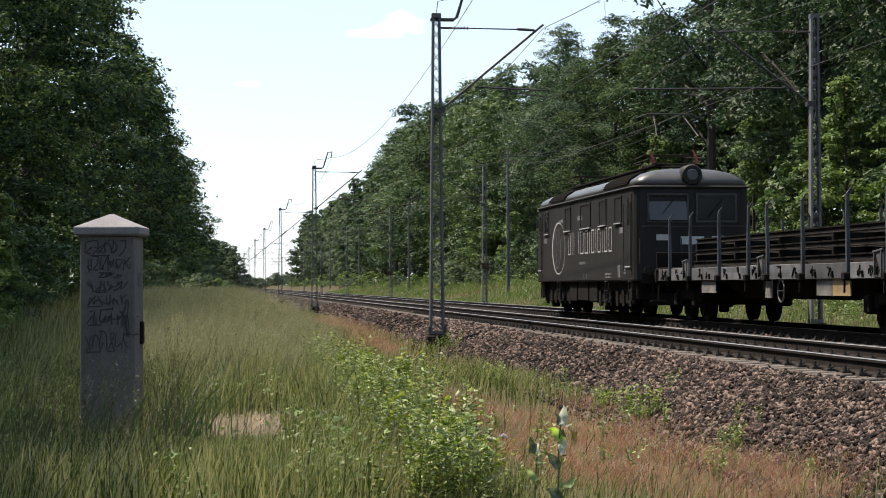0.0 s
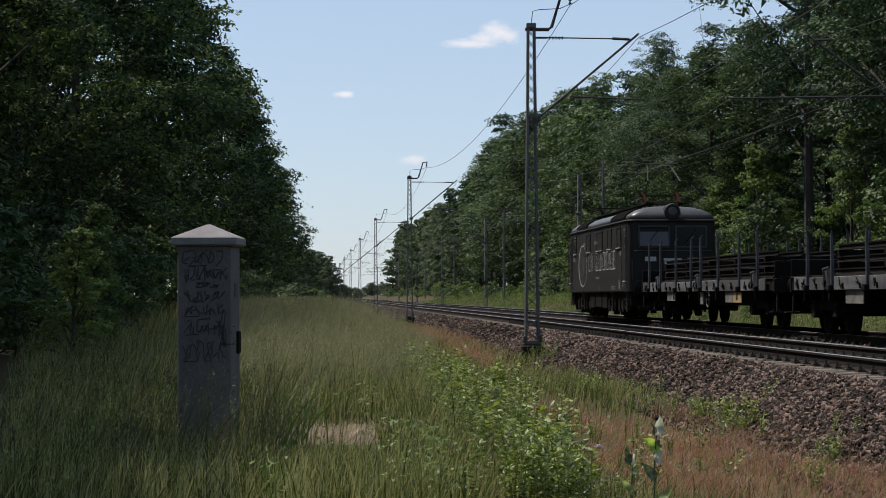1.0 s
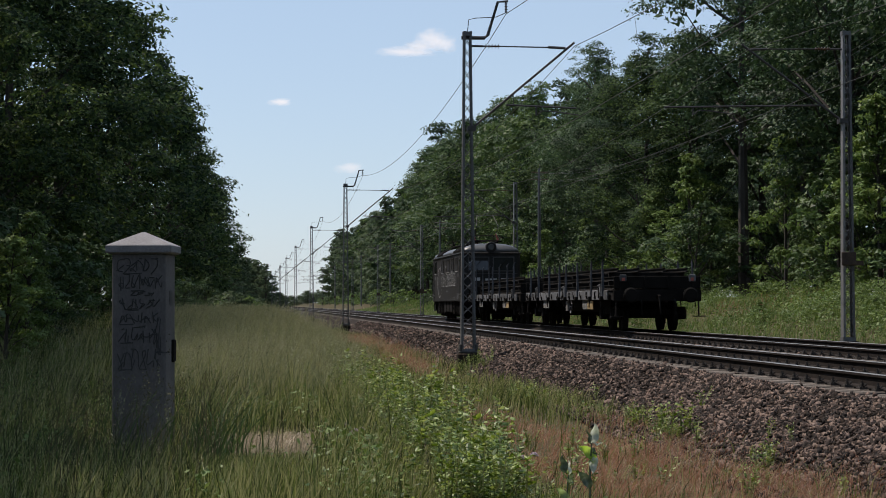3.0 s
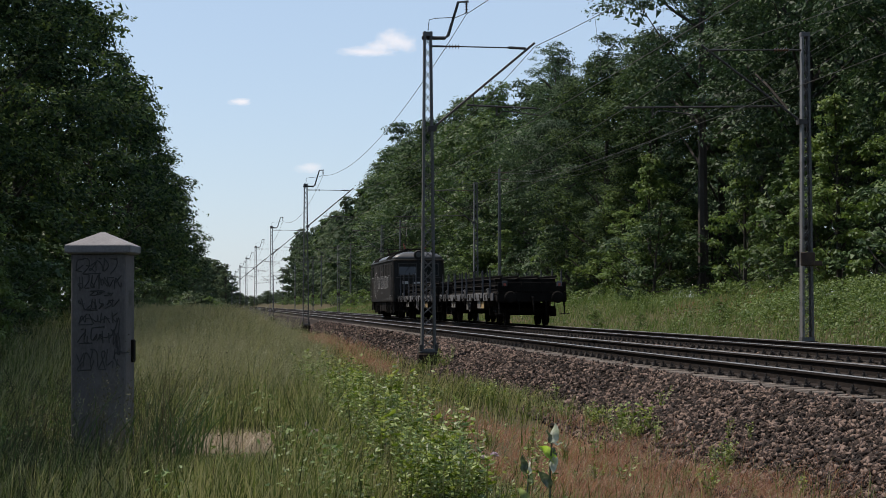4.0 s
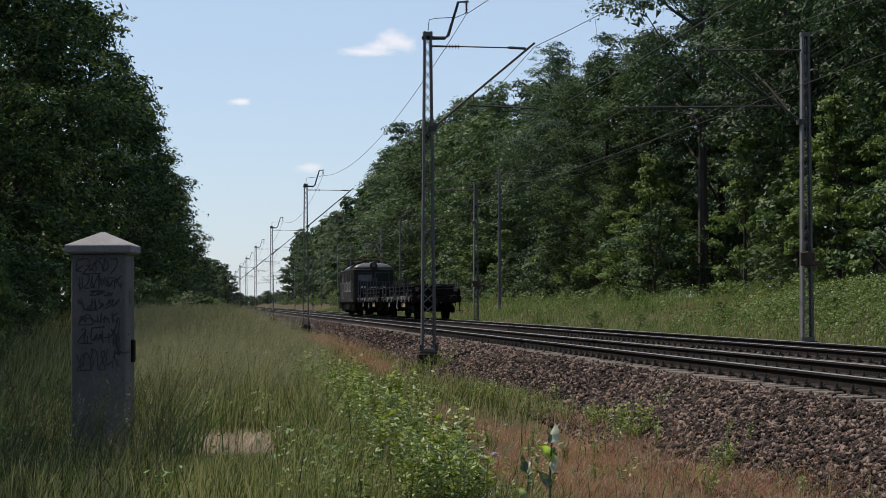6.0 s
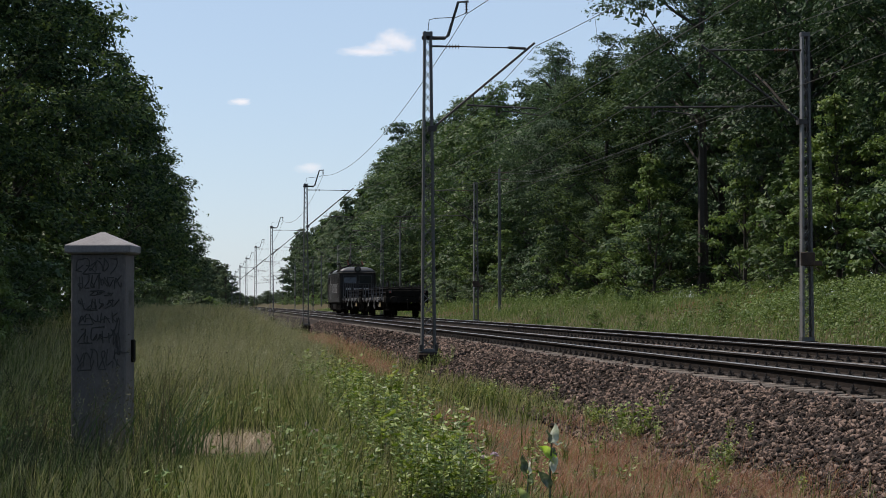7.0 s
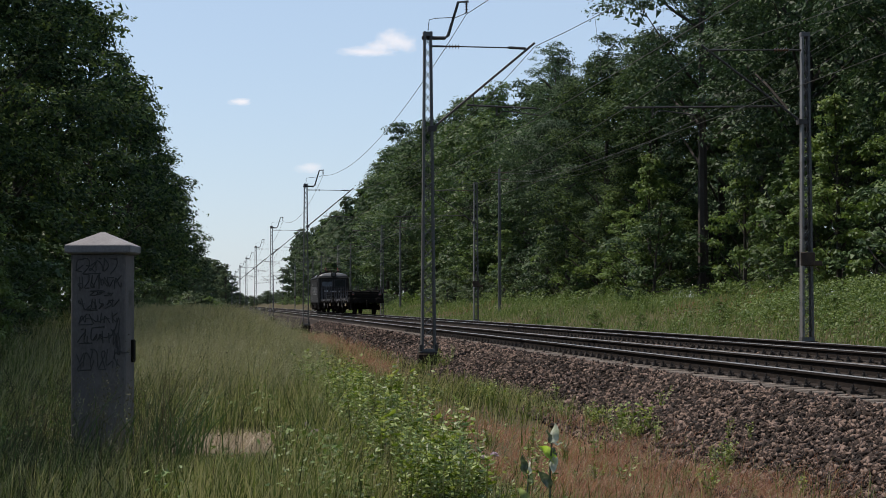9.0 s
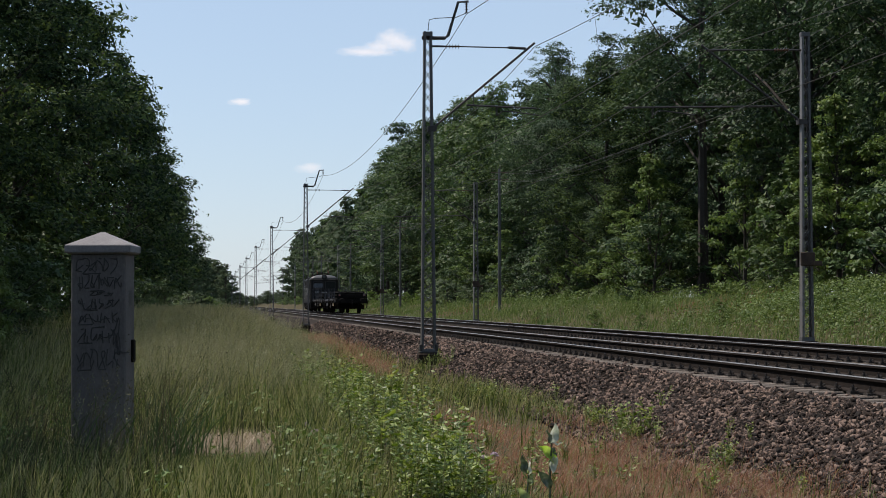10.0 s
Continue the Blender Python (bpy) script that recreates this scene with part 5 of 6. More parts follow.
RED_SPOTS = ((3.5, 20.5, 1.0, 4.5, 17000), (4.4, 17, 0.9, 3.0, 13000), (4.6, 78, 0.75, 24, 15000), (4.0, 52, 0.5, 8, 2500), (3.2, 27, 0.5, 5, 2500), (4.8, 24, 0.5, 6, 3500), (4.9, 19, 0.5, 4, 3500), (4.2, 22, 0.8, 3, 3500))


def redness(x, y):
    return np.clip(sum(np.exp(-((x - cx) / rx) ** 2 - ((y - cy) / ry) ** 2) for cx, cy, rx, ry, n in RED_SPOTS), 0, 1)


def meadow():
    # tall grass left of the line, in tussocks
    left = lambda y: np.maximum(-0.125 * y - 0.6, -9.5 + 0 * y)
    right = lambda y: np.interp(y, [13, 20, 30, 45, 80], [1.0, 1.25, 1.6, 2.3, 3.0])
    x, y, k = tussocks(6400, 13, 0.085, 13.5, 165, left, right)
    tall = rng.uniform(0.6, 1.2, 6400)[k]
    ok = (rng.random(len(x)) < 0.5 + 0.7 * patch(1.9 * x, 1.4 * y)) & ~((np.abs(x - 0.25) < 0.72) & (np.abs(y - 23.3) < 1.7)) & ((x + 1.12) ** 2 + (y - 21.9) ** 2 > 0.2)
    x, y, tall = x[ok], y[ok], tall[ok]
    h = ((0.44 + 0.40 * patch(x, y)) * tall + rng.normal(size=len(x)) * 0.10).clip(0.15, 1.05)
    h *= np.where((y < 22) & (np.abs(x + 1.0) < 0.9), 0.72, 1.0) * np.where(y < 22.5, 0.9, 1.0) * (1 + 0.15 * smooth(50, 90, y))
    h *= 1 - 0.45 * smooth(1.7, 3.0, x) * smooth(30, 45, y)
    # low growth before the dry patch
    open_view = (x / y > -0.02) & (x / y < 0.032) & (y < 22.5) & (rng.random(len(x)) < 0.91)
    h = np.where(open_view, np.minimum(h, (1.55 - 0.0655 * y).clip(0.06, 0.6)), h)
    v, f, tips = blades(x, y, h, 0.0075 * np.where(rng.random(len(x)) < 0.18, 2.0, 0.75) * (1 + y / 70), 0.29, wind=(0.35, -0.1))
    sheet("tall_grass", v, f, GRASS, "tall green meadow grass bending in the wind", "grass")
    # flowering stalks with seed heads
    x, y = wedge(5200, 14, 150, left, right)
    xf, yf = wedge(13500, 30, 150, lambda y: -0.05 * y, right)
    x, y = np.concatenate([x, xf]), np.concatenate([y, yf])
    m = ~((np.abs(x - 0.25) < 0.75) & (np.abs(y - 22.6) < 2.2)) & ~((x / y > -0.02) & (x / y < 0.032) & (y < 23))
    x, y = keep(x, y, m & ((y > 30) | (rng.random(len(x)) < 0.16)))
    h = (0.80 + 0.20 * rng.normal(size=len(x))).clip(0.45, 1.2) * (1 - 0.4 * smooth(1.7, 3.0, x) * smooth(30, 45, y))
    v, f, tips = blades(x, y, h, 0.004 * (1 + y / 60), 0.36, wind=(0.8, -0.2))
    n = len(tips)
    k = 9
    along = np.tile(np.linspace(-1, 1, k), n)
    wide = (0.006 + 0.014 * np.repeat(rng.random(n), k)) * (1.15 - along)
    pos = np.repeat(tips, k, 0) + rng.normal(size=(n * k, 3)) * wide[:, None] + np.stack([0.014 * along, -0.004 * along, 0.075 * along - 0.03], 1)
    nr = rng.normal(size=(n * k, 3))
    nr /= np.linalg.norm(nr, axis=1)[:, None]
    v2, f2 = leaf_quads(pos, nr, 0.017 * (1 + np.repeat(y, k) / 90) * rng.uniform(0.6, 1.3, n * k), 0.4)
    sheet("grass_seed_heads", np.concatenate([v, v2]), np.concatenate([f, f2 + len(v)]), SEED, "pale flowering seed heads over the meadow grass", "grass")
    # tall foreground stalks; their dark colour stands for backlit silhouettes
    x, y = wedge(520, 13.5, 26, left, lambda y: 0.6 + 0 * y)
    ok = ~((x / y > -0.012) & (x / y < 0.028) & (rng.random(len(x)) < 0.7))
    x, y = keep(x, y, ok)
    x, y = np.concatenate([x, rng.uniform(-1.75, -0.55, 130), rng.normal(-0.38, 0.10, 26)]), np.concatenate([y, rng.uniform(15.5, 21.0, 130), rng.normal(19.2, 0.4, 26)])
    h = rng.uniform(0.6, 1.1, len(x))
    h[-26:] = rng.uniform(0.95, 1.4, 26)
    v, f, tips = blades(x, y, h, np.where(h > 1.1, 0.011, 0.007), 0.2, seg=4)
    n, k = len(tips), 9
    pos = np.repeat(tips, k, 0) + rng.normal(size=(n * k, 3)) * np.array([0.012, 0.012, 0.05]) + np.array([0.015, 0, -0.03])
    nr = rng.normal(size=(n * k, 3))
    nr /= np.linalg.norm(nr, axis=1)[:, None]
    v2, f2 = leaf_quads(pos, nr, 0.022 * rng.uniform(0.6, 1.3, n * k), 0.4)
    sheet("ripe_stalks", np.concatenate([v, v2]), np.concatenate([f, f2 + len(v)]), BACKLIT_STALK, "dark ripe grass stalks with drooping heads", "grass")
    # broad arching blades beside the pillar and in the shade
    xs, ys = [], []
    for cx, cy, sp, n in ((-0.40, 19.4, 0.10, 34), (-0.28, 18.6, 0.08, 22), (-0.45, 20.6, 0.16, 46), (-0.62, 21.4, 0.14, 30), (-0.2, 22.2, 0.2, 26), (-1.7, 19.2, 0.25, 40), (-2.2, 21.0, 0.3, 40), (-1.3, 17.4, 0.3, 34), (0.75, 19.6, 0.12, 14), (-2.6, 24.0, 0.4, 40), (-0.9, 18.8, 0.3, 24)):
        xs.append(cx + rng.normal(size=n) * sp)
        ys.append(cy + rng.normal(size=n) * sp * 1.5)
    x, y = np.concatenate(xs), np.concatenate(ys)
    v, f, tips = blades(x, y, rng.uniform(0.6, 1.12, len(x)), rng.uniform(0.010, 0.022, len(x)), 0.42, seg=5)
    sheet("reed_blades", v, f, LEAF_LIGHT, "broad dark green arching grass blades", "grass")
    # leafy herbs among the meadow grass
    cx, cy = wedge(230, 14, 34, left, right)
    ck = (np.abs(cx + 1.0) > 0.7) & ~((np.abs(cx - 0.25) < 0.9) & (np.abs(cy - 22.8) < 2.4))
    cx, cy = cx[ck], cy[ck]
    k = np.repeat(np.arange(len(cx)), 46)
    tall = rng.uniform(0.22, 0.62, len(cx))[k] * np.where((cx / cy > -0.02) & (cx / cy < 0.032) & (cy < 22), 0.5, 1)[k]
    px, py = cx[k] + rng.normal(size=len(k)) * 0.09, cy[k] + rng.normal(size=len(k)) * 0.12
    nr = rng.normal(size=(len(k), 3)) * 0.5 + np.array([-0.1, -0.1, 0.8])
    nr /= np.linalg.norm(nr, axis=1)[:, None]
    v, f = leaf_quads(np.stack([px, py, ground_z(px, py) + tall * rng.random(len(k)) ** 0.6], 1), nr, rng.uniform(0.03, 0.075, len(k)), 0.5)
    sheet("meadow_herbs", v, f, HERB, "small leafy herbs among the meadow grass", "herbs")
    # shorter green grass towards the bed
    x, y = wedge(30000, 14, 120, lambda y: 1.2 + 0 * y, lambda y: 5.15 + 0 * y)
    m = rng.random(len(x)) < (1 - 0.85 * redness(x, y)) * np.where((y < 26) & (x > 2.6), 0.6, 1)
    x, y = keep(x, y, m)
    h = (0.22 + 0.18 * patch(x * 1.3, y) + rng.normal(size=len(x)) * 0.05).clip(0.08, 0.6)
    v, f, tips = blades(x, y, h, 0.008 * (1 + y / 70), 0.3, seg=2)
    sheet("verge_grass", v, f, GRASS, "short green verge grass", "grass")
    # reddish fine grass in patches
    xs, ys = [], []
    for cx, cy, rx, ry, n in RED_SPOTS:
        d = rng.normal(size=(n, 2)) * 0.5
        xs.append(cx + d[:, 0] * rx)
        ys.append(cy + d[:, 1] * ry)
    x, y = np.concatenate(xs), np.concatenate(ys)
    x, y = keep(x, y, (x < 5.5) & (y > 13) & (rng.random(len(x)) < 0.22 + 0.5 * (patch(x * 2.3, y * 1.3) > 0.45) + 0.3 * (y > 40)))
    h = rng.uniform(0.06, 0.26, len(x)) * (1 + 0.5 * (y > 40))
    v, f, tips = blades(x, y, h, 0.0045 * (1 + y / 45), 0.8, seg=2)
    u = rng.random(len(x))
    sort = np.where(u < 0.80, 0, np.where(u < 0.89, 1, 2))
    me = fast_mesh("red_grass", v, f, [RED_GRASS, DRY, GRASS], np.concatenate([sort, sort]))
    tagged(new("red_grass", me), "fine reddish dry grass in patches", "grass", kind="stuff")
    # short grass round the camera's stand
    x, y = rng.uniform(-6, 4.8, 5000), rng.uniform(-8, 14, 5000)
    v, f, tips = blades(x, y, rng.uniform(0.1, 0.34, len(x)), np.full(len(x), 0.012), 0.35)
    sheet("near_grass", v, f, GRASS, "short meadow grass beside the line", "grass")
    # the pale dry patch
    x, y = 0.22 + 0.44 * rng.normal(size=4400), 23.8 + 0.8 * rng.normal(size=4400)
    v, f, tips = blades(x, y, rng.uniform(0.05, 0.30, len(x)), rng.uniform(0.005, 0.012, len(x)), 0.9)
    sheet("dry_grass", v, f, DRY, "pale dry grass lying in a patch", "grass")
    # far verge beyond the tracks
    x, y = wedge(56000, 40, 320, lambda y: 14.6 + 0 * y, lambda y: 24.5 + 0 * y)
    h = (0.25 + 0.30 * patch(x * 0.7, y * 0.5) + rng.normal(size=len(x)) * 0.08).clip(0.1, 0.9) * (0.55 + 0.6 * smooth(15, 22, x))
    v, f, tips = blades(x, y, h, 0.012 * (1 + y / 110), 0.34, seg=2)
    red = np.repeat((np.sin(0.5 * x + 0.11 * y) + np.sin(0.17 * y - 0.3 * x) > 1.25) & (rng.random(len(x)) < 0.22), 2)
    me = fast_mesh("far_verge_grass", v, f, [VERGE_GRASS, RED_GRASS], np.concatenate([red[::2], red[::2]]).astype(int))
    tagged(new("far_verge_grass", me), "green rough grass with reddish patches between track and forest", "grass", kind="stuff")


def weed_mesh(seed, h, n_leaf, size):
    """An upright leafy weed: a few stems with paired leaves."""
    r = random.Random(seed)
    b = Build()
    pos, nr = [], []
    for s in range(3):
        a, l = r.uniform(0, 6.28), r.uniform(0.03, 0.16)
        top = (l * math.cos(a), l * math.sin(a), h * r.uniform(0.7, 1.0))
        b.tube([(0, 0, -0.03), (top[0] * 0.4, top[1] * 0.4, top[2] * 0.5), top], [0.006, 0.005, 0.002], 4, 1)
        for k in range(n_leaf // 3):
            t = 0.2 + 0.8 * (k + r.random()) / (n_leaf // 3)
            az = r.uniform(0, 6.28)
            out = size * 0.6
            pos.append((top[0] * t + out * math.cos(az), top[1] * t + out * math.sin(az), top[2] * t + r.uniform(-0.01, 0.02)))
            nr.append((-0.5 * math.cos(az) + r.uniform(-0.3, 0.3), -0.5 * math.sin(az) + r.uniform(-0.3, 0.3), 1.0))
    nr = np.array(nr)
    nr /= np.linalg.norm(nr, axis=1)[:, None]
    v, f = leaf_quads(np.array(pos), nr, size * rng.uniform(0.6, 1.2, len(pos)), 0.5)
    b.poly(v, [tuple(q) for q in f], 0)
    return b.mesh("weed", WEED, GRASS)


WEEDS = [weed_mesh(200 + k, 0.62 + 0.1 * k, 84 + 9 * k, 0.068) for k in range(4)]
LOW_WEEDS = [weed_mesh(220 + k, 0.28, 36, 0.05) for k in range(2)]
wr = random.Random(9)


def weeds():
    def put(me, x, y, s, label, group):
        ob = new("leafy_weed", me)
        ob.location, ob.rotation_euler, ob.scale = (x, y, float(ground_z(x, y))), (0, 0, wr.uniform(0, 6.28)), (s, s, s)
        tagged(ob, label, "weed", group)
    for k in range(210):
        y = 14.5 + 21 * wr.random() ** 1.25
        x = float(np.interp(y, [14, 20, 27, 36], [1.75, 2.0, 2.0, 1.75])) + wr.gauss(0, 0.27)
        put(wr.choice(WEEDS), x, y, wr.uniform(0.6, 1.15), "bright green leafy weed in the verge", "verge weeds")
    for k in range(9):
        put(wr.choice(WEEDS), 5.2 + wr.gauss(0, 0.4), 47.7 + wr.gauss(0, 0.3), wr.uniform(0.35, 0.6), "green weed round the mast footing", "ballast weeds")
    for x, y, n in ((5.25, 47.4, 10), (5.0, 32, 5), (5.35, 21.2, 4), (4.9, 24.5, 7), (5.5, 25.5, 3), (5.0, 19.5, 6), (3.2, 19.0, 5), (4.0, 21.5, 5), (4.4, 18.0, 4), (3.0, 23.0, 5), (4.6, 27, 6), (3.6, 33, 8), (3.6, 40, 8)):
        for k in range(n):
            put(wr.choice(LOW_WEEDS), x + wr.gauss(0, 0.22), y + wr.gauss(0, 0.8), wr.uniform(0.6, 1.2), "low green weed on the edge of the ballast", "ballast weeds")
    for x, y, n, sc in ((5.02, 26.4, 9, 1.1), (5.1, 24.3, 8, 1.3), (4.2, 30.2, 10, 1.2), (4.3, 32.0, 7, 1.2)):
        for k in range(n):
            put(wr.choice(LOW_WEEDS), x + wr.gauss(0, 0.10), y + wr.gauss(0, 0.22), sc * wr.uniform(0.7, 1.2), "green weed clump growing through the ballast edge", "ballast weeds")


def far_herbs():
    """Nettles and low herbs on the far verge, as leaf sprays over short stalks."""
    cx, cy = wedge(900, 40, 190, lambda y: 15.6 + 0 * y, lambda y: 25.0 + 0 * y)
    thick = 0.35 + 0.65 * smooth(17, 23, cx) * (0.5 + 0.5 * patch(cx * 0.6, cy * 0.35)) + 0.35 * (cy < 70)
    r = rng.uniform(0.25, 0.6, 900) * thick * (0.30 + 0.70 * smooth(15.8, 19.0, cx)) * (1 - 0.45 * smooth(70, 100, cy))
    k = rng.choice(900, 60000, p=r ** 2 / (r ** 2).sum())
    d = rng.normal(size=(60000, 3)) * 0.55
    h = (0.30 + 0.70 * thick[k]) * rng.random(60000) ** 0.6
    x, y = cx[k] + d[:, 0] * r[k], cy[k] + d[:, 1] * r[k]
    pos = np.stack([x, y, ground_z(x, y) + h], 1)
    nr = rng.normal(size=(60000, 3)) * 0.5 + np.array([-0.2, 0, 0.9])
    nr /= np.linalg.norm(nr, axis=1)[:, None]
    v, f = leaf_tris(pos, nr, 0.056 * (1 + cy[k] / 150) * rng.uniform(0.6, 1.3, 60000))
    sheet("herb_growth", v, f, HERB, "dense low green herbs on the far verge", "herbs")


def broad_plant(x, y, top, label, leaves):
    """A broad-leaved shoot: stem with folded leaves, each from a base to a tip beside the stem's top."""
    z = float(ground_z(x, y))
    p = thing("broadleaf_plant", label, "plant", at=(x, y, z))
    h = top - z
    part("stem", Build().tube([(0.0, 0, -0.05), (-0.012, 0, h * 0.5), (-0.008, 0, h - 0.1), (0.0, 0, h)], [0.006, 0.0045, 0.0035, 0.0025], 6), DARK_LEAF, p, "dark slender stem")
    for x0, z0, x1, z1, wd, arch, side, mat in leaves:
        b = Build()
        c0, c1 = Vector((x0, 0, h + z0)), Vector((x1, -0.012, h + z1))
        d = (c1 - c0).normalized()
        n = Vector((side - 0.25, -0.6, 0.75))
        u = d.cross(n).normalized()
        n = u.cross(d)
        rows = []
        for k in range(9):
            t = k / 8
            w = wd * math.sin(math.pi * (0.05 + 0.95 * t) ** 0.85) ** 0.8 / 2 + 0.0008
            c = c0.lerp(c1, t) + u * arch * math.sin(math.pi * t) + n * 0.006 * math.sin(9 * t)
            rows.append([c - u * w + n * w * 0.45, c - u * w * 0.5 + n * w * 0.16, c, c + u * w * 0.5 + n * w * 0.3, c + u * w + n * w * 0.7])
        b.poly([q for r_ in rows for q in r_], [(k * 5 + i, k * 5 + i + 1, k * 5 + i + 6, k * 5 + i + 5) for k in range(8) for i in range(4)])
        part("leaf", b, mat, p, smooth=True)
    return p


meadow()
weeds()
far_herbs()
LOW_LEAVES = ((0.0, -0.25, 0.06, -0.21, 0.035, 0.01, 0.2, SHOOT), (-0.005, -0.30, -0.06, -0.25, 0.04, 0.01, -0.2, DARK_LEAF), (0.0, -0.38, 0.07, -0.36, 0.045, 0.01, 0.1, SHOOT), (0.0, -0.45, -0.07, -0.42, 0.045, -0.01, 0.1, SHOOT))
broad_plant(1.27, 7.5, 0.33, "broad-leaved green shoot with upright silvery leaves", (
    (-0.002, -0.012, 0.008, 0.063, 0.032, 0.004, 0.5, SILVER_LEAF), (-0.002, -0.014, -0.019, 0.043, 0.018, 0.003, -0.5, DARK_LEAF), (0.006, -0.085, -0.054, -0.024, 0.040, 0.012, -0.1, BRIGHT_SHOOT),
    (0.012, -0.062, 0.0, -0.125, 0.030, 0.004, 0.4, SILVER_LEAF), (-0.008, -0.178, -0.056, -0.115, 0.034, 0.006, -0.3, DARK_LEAF), (0.0, -0.012, 0.038, -0.014, 0.011, 0.004, 0.0, SILVER_LEAF),
    (0.0, -0.03, 0.014, -0.06, 0.014, 0.0, 0.2, DARK_LEAF)) + LOW_LEAVES)
broad_plant(1.165, 7.4, 0.21, "broad-leaved green shoot with one folded oval leaf", (
    (-0.008, 0.008, -0.022, 0.076, 0.038, 0.004, -0.4, DARK_LEAF), (0.0, 0.0, -0.006, 0.055, 0.016, 0.004, 0.6, SILVER_LEAF), (0.0, -0.03, 0.018, 0.004, 0.022, 0.002, 0.2, SHOOT), (-0.005, -0.10, -0.050, -0.048, 0.026, 0.008, -0.2, SHOOT)) + LOW_LEAVES[:3])


def clover():
    for x, y in ((1.05, 20.4), (1.12, 20.6), (0.98, 20.2), (2.35, 17.5), (2.5, 17.9), (1.0, 21.6)):
        z = float(ground_z(x, y))
        p = thing("mauve_flower", "small mauve flower head on a thin stem", "flower", "mauve flowers", at=(x, y, z))
        part("stem", Build().tube([(0, 0, -0.02), (0.01, 0, 0.36)], [0.003, 0.002], 4), WEED, p)
        b = Build()
        for k in range(14):
            a, e = k * 2.4, 0.2 + 1.2 * (k / 14)
            d = Vector((math.cos(a) * math.cos(e), math.sin(a) * math.cos(e), math.sin(e)))
            b.tube([Vector((0.01, 0, 0.36)), Vector((0.01, 0, 0.36)) + d * 0.04], [0.002, 0.008], 4)
        part("flower_head", b, MAUVE, p)


clover()


# ---- clouds, far beyond the wood ----
def cloud_material():
    m = bpy.data.materials.new("cloud")
    m.use_nodes = True
    n, l = m.node_tree.nodes, m.node_tree.links
    n.clear()
    out, mix, tr_, em = n.new("ShaderNodeOutputMaterial"), n.new("ShaderNodeMixShader"), n.new("ShaderNodeBsdfTransparent"), n.new("ShaderNodeEmission")
    em.inputs[0].default_value, em.inputs[1].default_value = (1.0, 0.99, 0.98, 1), 0.95
    co = n.new("ShaderNodeTexCoord")
    noise_ = n.new("ShaderNodeTexNoise")
    noise_.inputs["Scale"].default_value, noise_.inputs["Detail"].default_value = 2.2, 7
    return m, n, l, out, mix, tr_, em, co, noise_


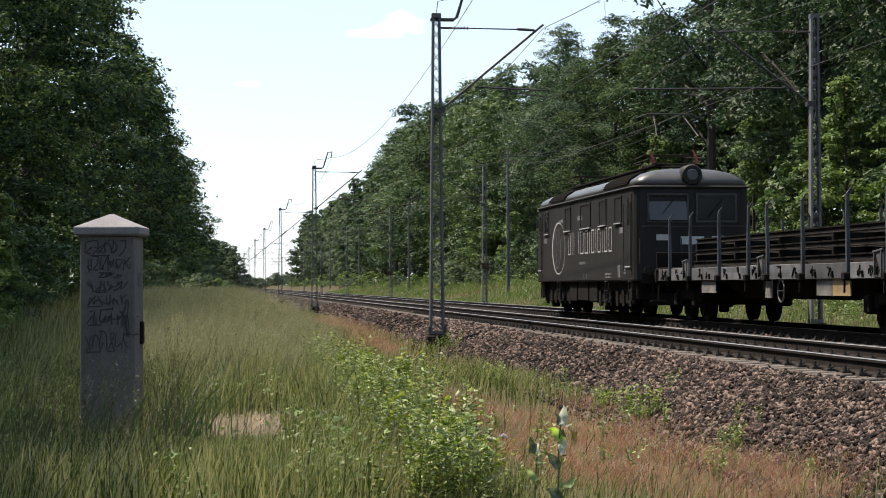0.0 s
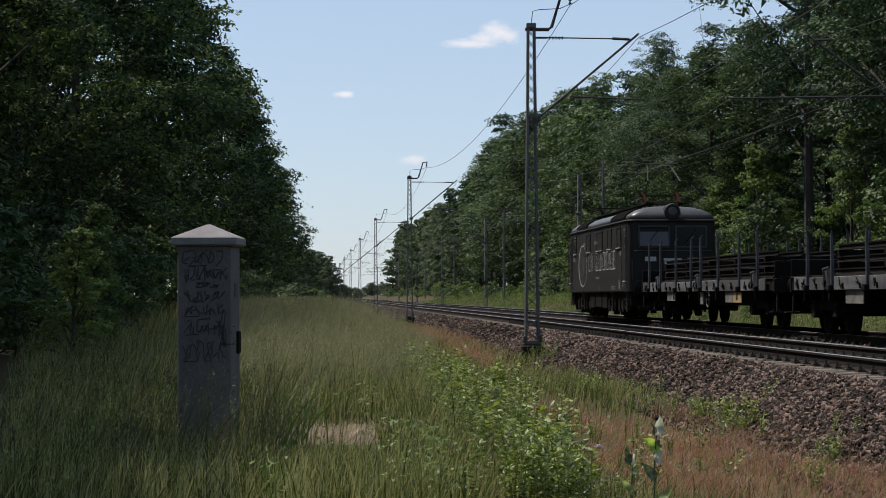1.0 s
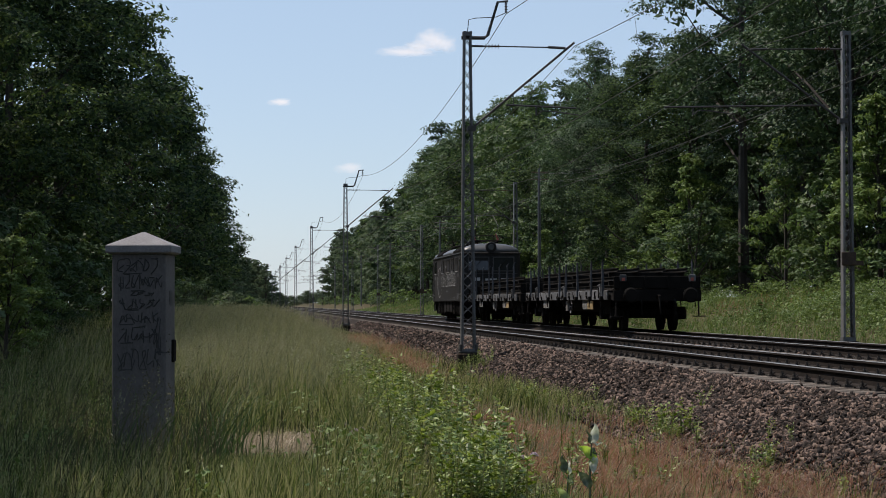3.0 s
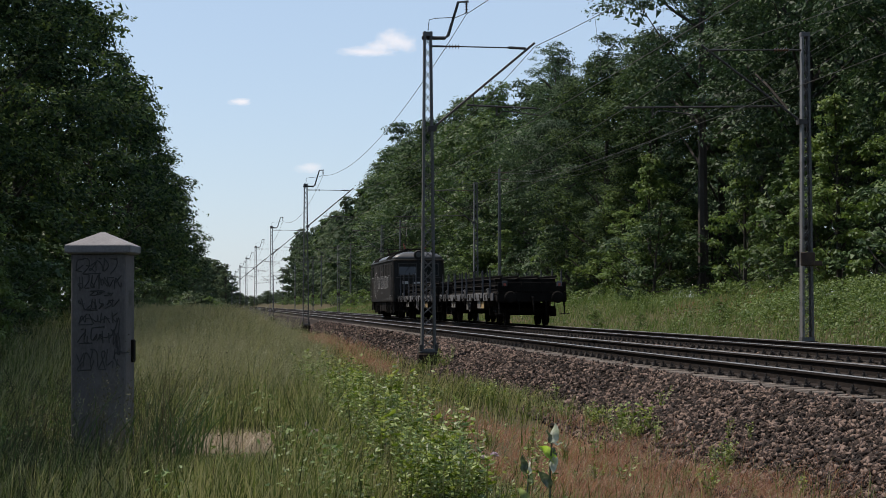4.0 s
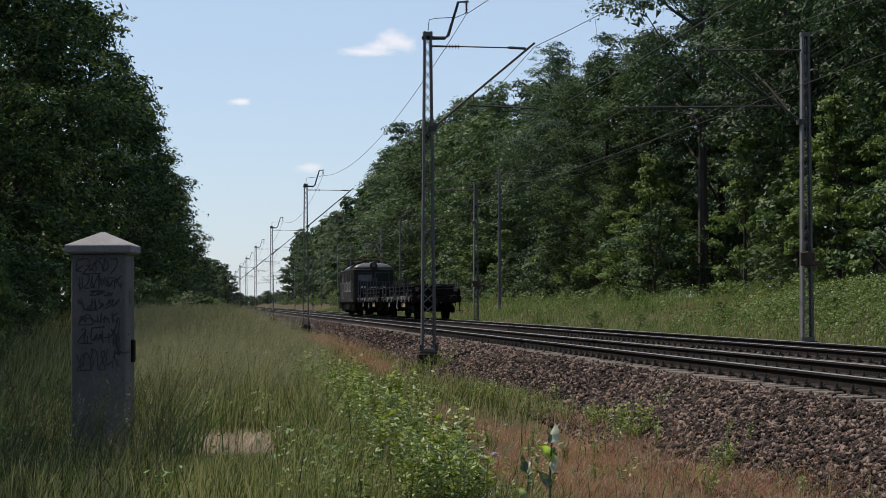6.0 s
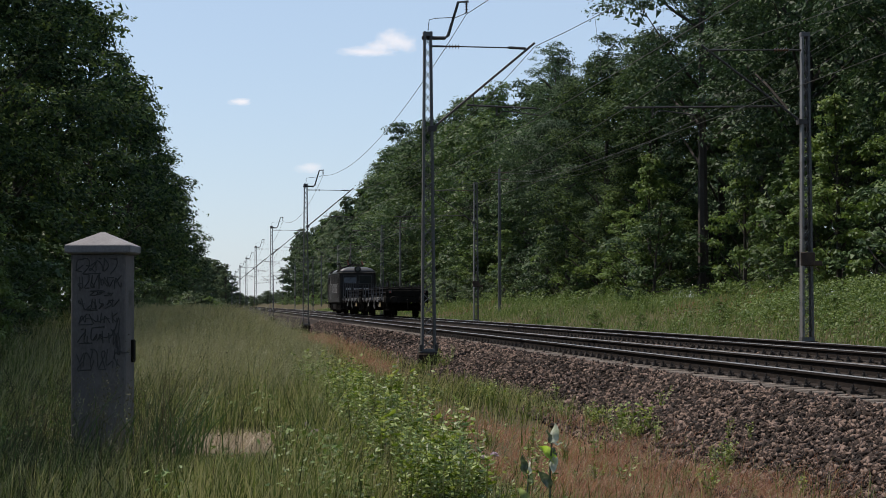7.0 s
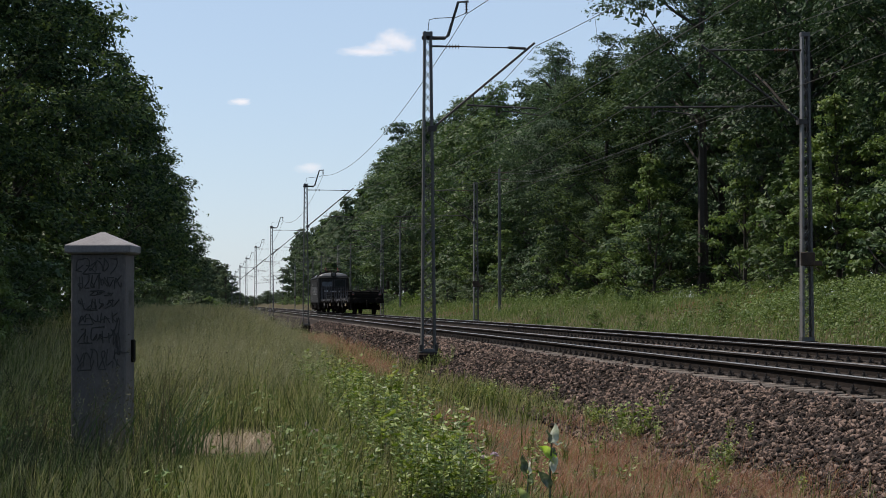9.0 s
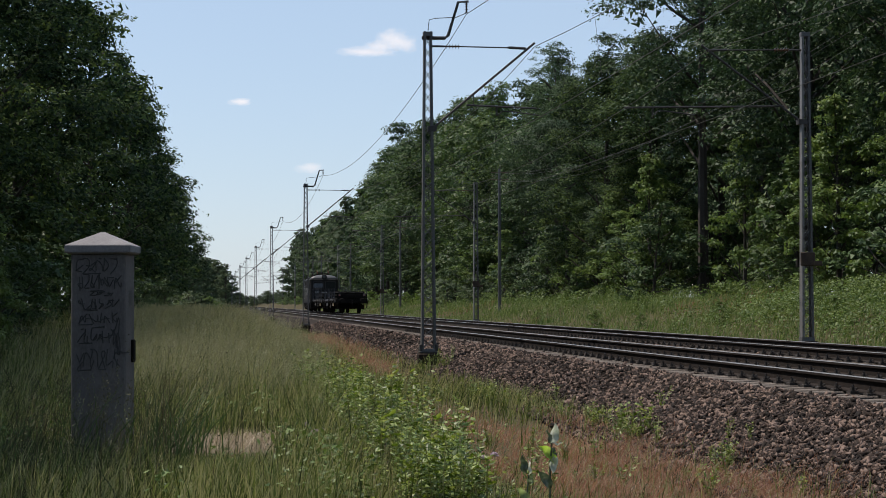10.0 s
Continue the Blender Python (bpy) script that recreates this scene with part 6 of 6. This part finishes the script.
def cloud(x, y, z, blobs, opacity):
    """A thin far cloud: overlapping soft discs whose opacity falls off from each one's centre."""
    c = thing("cloud", "small white fair-weather cloud", "cloud", kind="structure", at=(x, y, z))
    c["kind"] = "structure"
    for bx, bz, rx, rz, k in blobs:
        m, n, l, out, mix, tr_, em, co, noise_ = cloud_material()
        l.new(co.outputs["Object"], noise_.inputs["Vector"])
        dist = n.new("ShaderNodeVectorMath")
        dist.operation = "LENGTH"
        add = n.new("ShaderNodeMath")
        add.operation = "MULTIPLY_ADD"
        l.new(co.outputs["Object"], dist.inputs[0])
        l.new(noise_.outputs[0], add.inputs[0])
        add.inputs[1].default_value = 0.9
        l.new(dist.outputs["Value"], add.inputs[2])
        ramp = n.new("ShaderNodeMapRange")
        ramp.interpolation_type = "SMOOTHSTEP"
        for s_, v_ in zip(("From Min", "From Max", "To Min", "To Max"), (0.55, 1.38, opacity * k, 0.0)):
            ramp.inputs[s_].default_value = v_
        l.new(add.outputs[0], ramp.inputs["Value"])
        l.new(ramp.outputs[0], mix.inputs[0])
        l.new(tr_.outputs[0], mix.inputs[1])
        l.new(em.outputs[0], mix.inputs[2])
        l.new(mix.outputs[0], out.inputs[0])
        q = Build().poly([(math.cos(a) * 1.35, 0, math.sin(a) * 1.35) for a in np.linspace(0, 2 * math.pi, 24, endpoint=False)], [tuple(range(24))])
        ob = part("puff", q, m, c)
        ob.location, ob.scale = (bx, -bz * 0.02, bz), (rx, 1, rz)


def sky_place(px, py, dist=2400.0):
    """Where the far sky lies that stands at px, py once the camera rests."""
    yaw, pitch = -math.atan((784 - 370) / FOCAL), math.atan(96 / FOCAL)
    d = Euler((radians(90) + pitch, 0, yaw)).to_matrix() @ Vector(((px - CX) / FOCAL, (CY - py) / FOCAL, -1))
    return [EYE[i] + d[i] * dist for i in range(3)]


K = 2400 / FOCAL
cloud(*sky_place(690, 78), [(-52 * K, -14 * K, 52 * K, 13 * K, 0.8), (-18 * K, -6 * K, 36 * K, 17 * K, 0.9), (4 * K, 8 * K, 36 * K, 26 * K, 1.0), (28 * K, 0 * K, 30 * K, 20 * K, 0.9), (-30 * K, -16 * K, 60 * K, 8 * K, 0.7)], 0.62)
cloud(*sky_place(424, 180), [(0, 0, 26 * K, 9 * K, 1.0), (8 * K, 1 * K, 18 * K, 8 * K, 0.8)], 0.6)
cloud(*sky_place(548, 298), [(0, 0, 34 * K, 13 * K, 1.0), (6 * K, 4 * K, 22 * K, 9 * K, 0.6)], 0.4)


# ---- motion ----
def motions():
    def train_y(t):
        return TRAIN_START + TRAIN_SPEED * t + 1.6 * min(1.0, t / 2.5)
    times = (0.0, 0.5, 1.0, 1.5, 2.0, 2.5, 3.0, 5.0, 7.5, 10.0)
    for ob, back in ((loco, 0.0), (wagon_a, 1.65), (load_a, 1.65), (wagon_b, 1.65 + WAGON_L + 1.64), (load_b, 1.65 + WAGON_L + 1.64), (tails[0], 1.65 + 2 * WAGON_L + 1.71), (tails[1], 1.65 + 2 * WAGON_L + 1.71)):
        walk(ob, [(t, pose(X_FAR, train_y(t) - back, 0)) for t in times])
    for wagon in (loco, wagon_a, wagon_b):
        for ob in wagon.children_recursive:
            if "r" in ob.keys():
                r, base = ob["r"], ob.location.copy()
                rows = []
                for k in range(301):
                    t = k / 30
                    rows.append((t, Matrix.Translation(base) @ Matrix.Rotation(-(train_y(t) - TRAIN_START) / r, 4, "X")))
                walk(ob, rows)


motions()
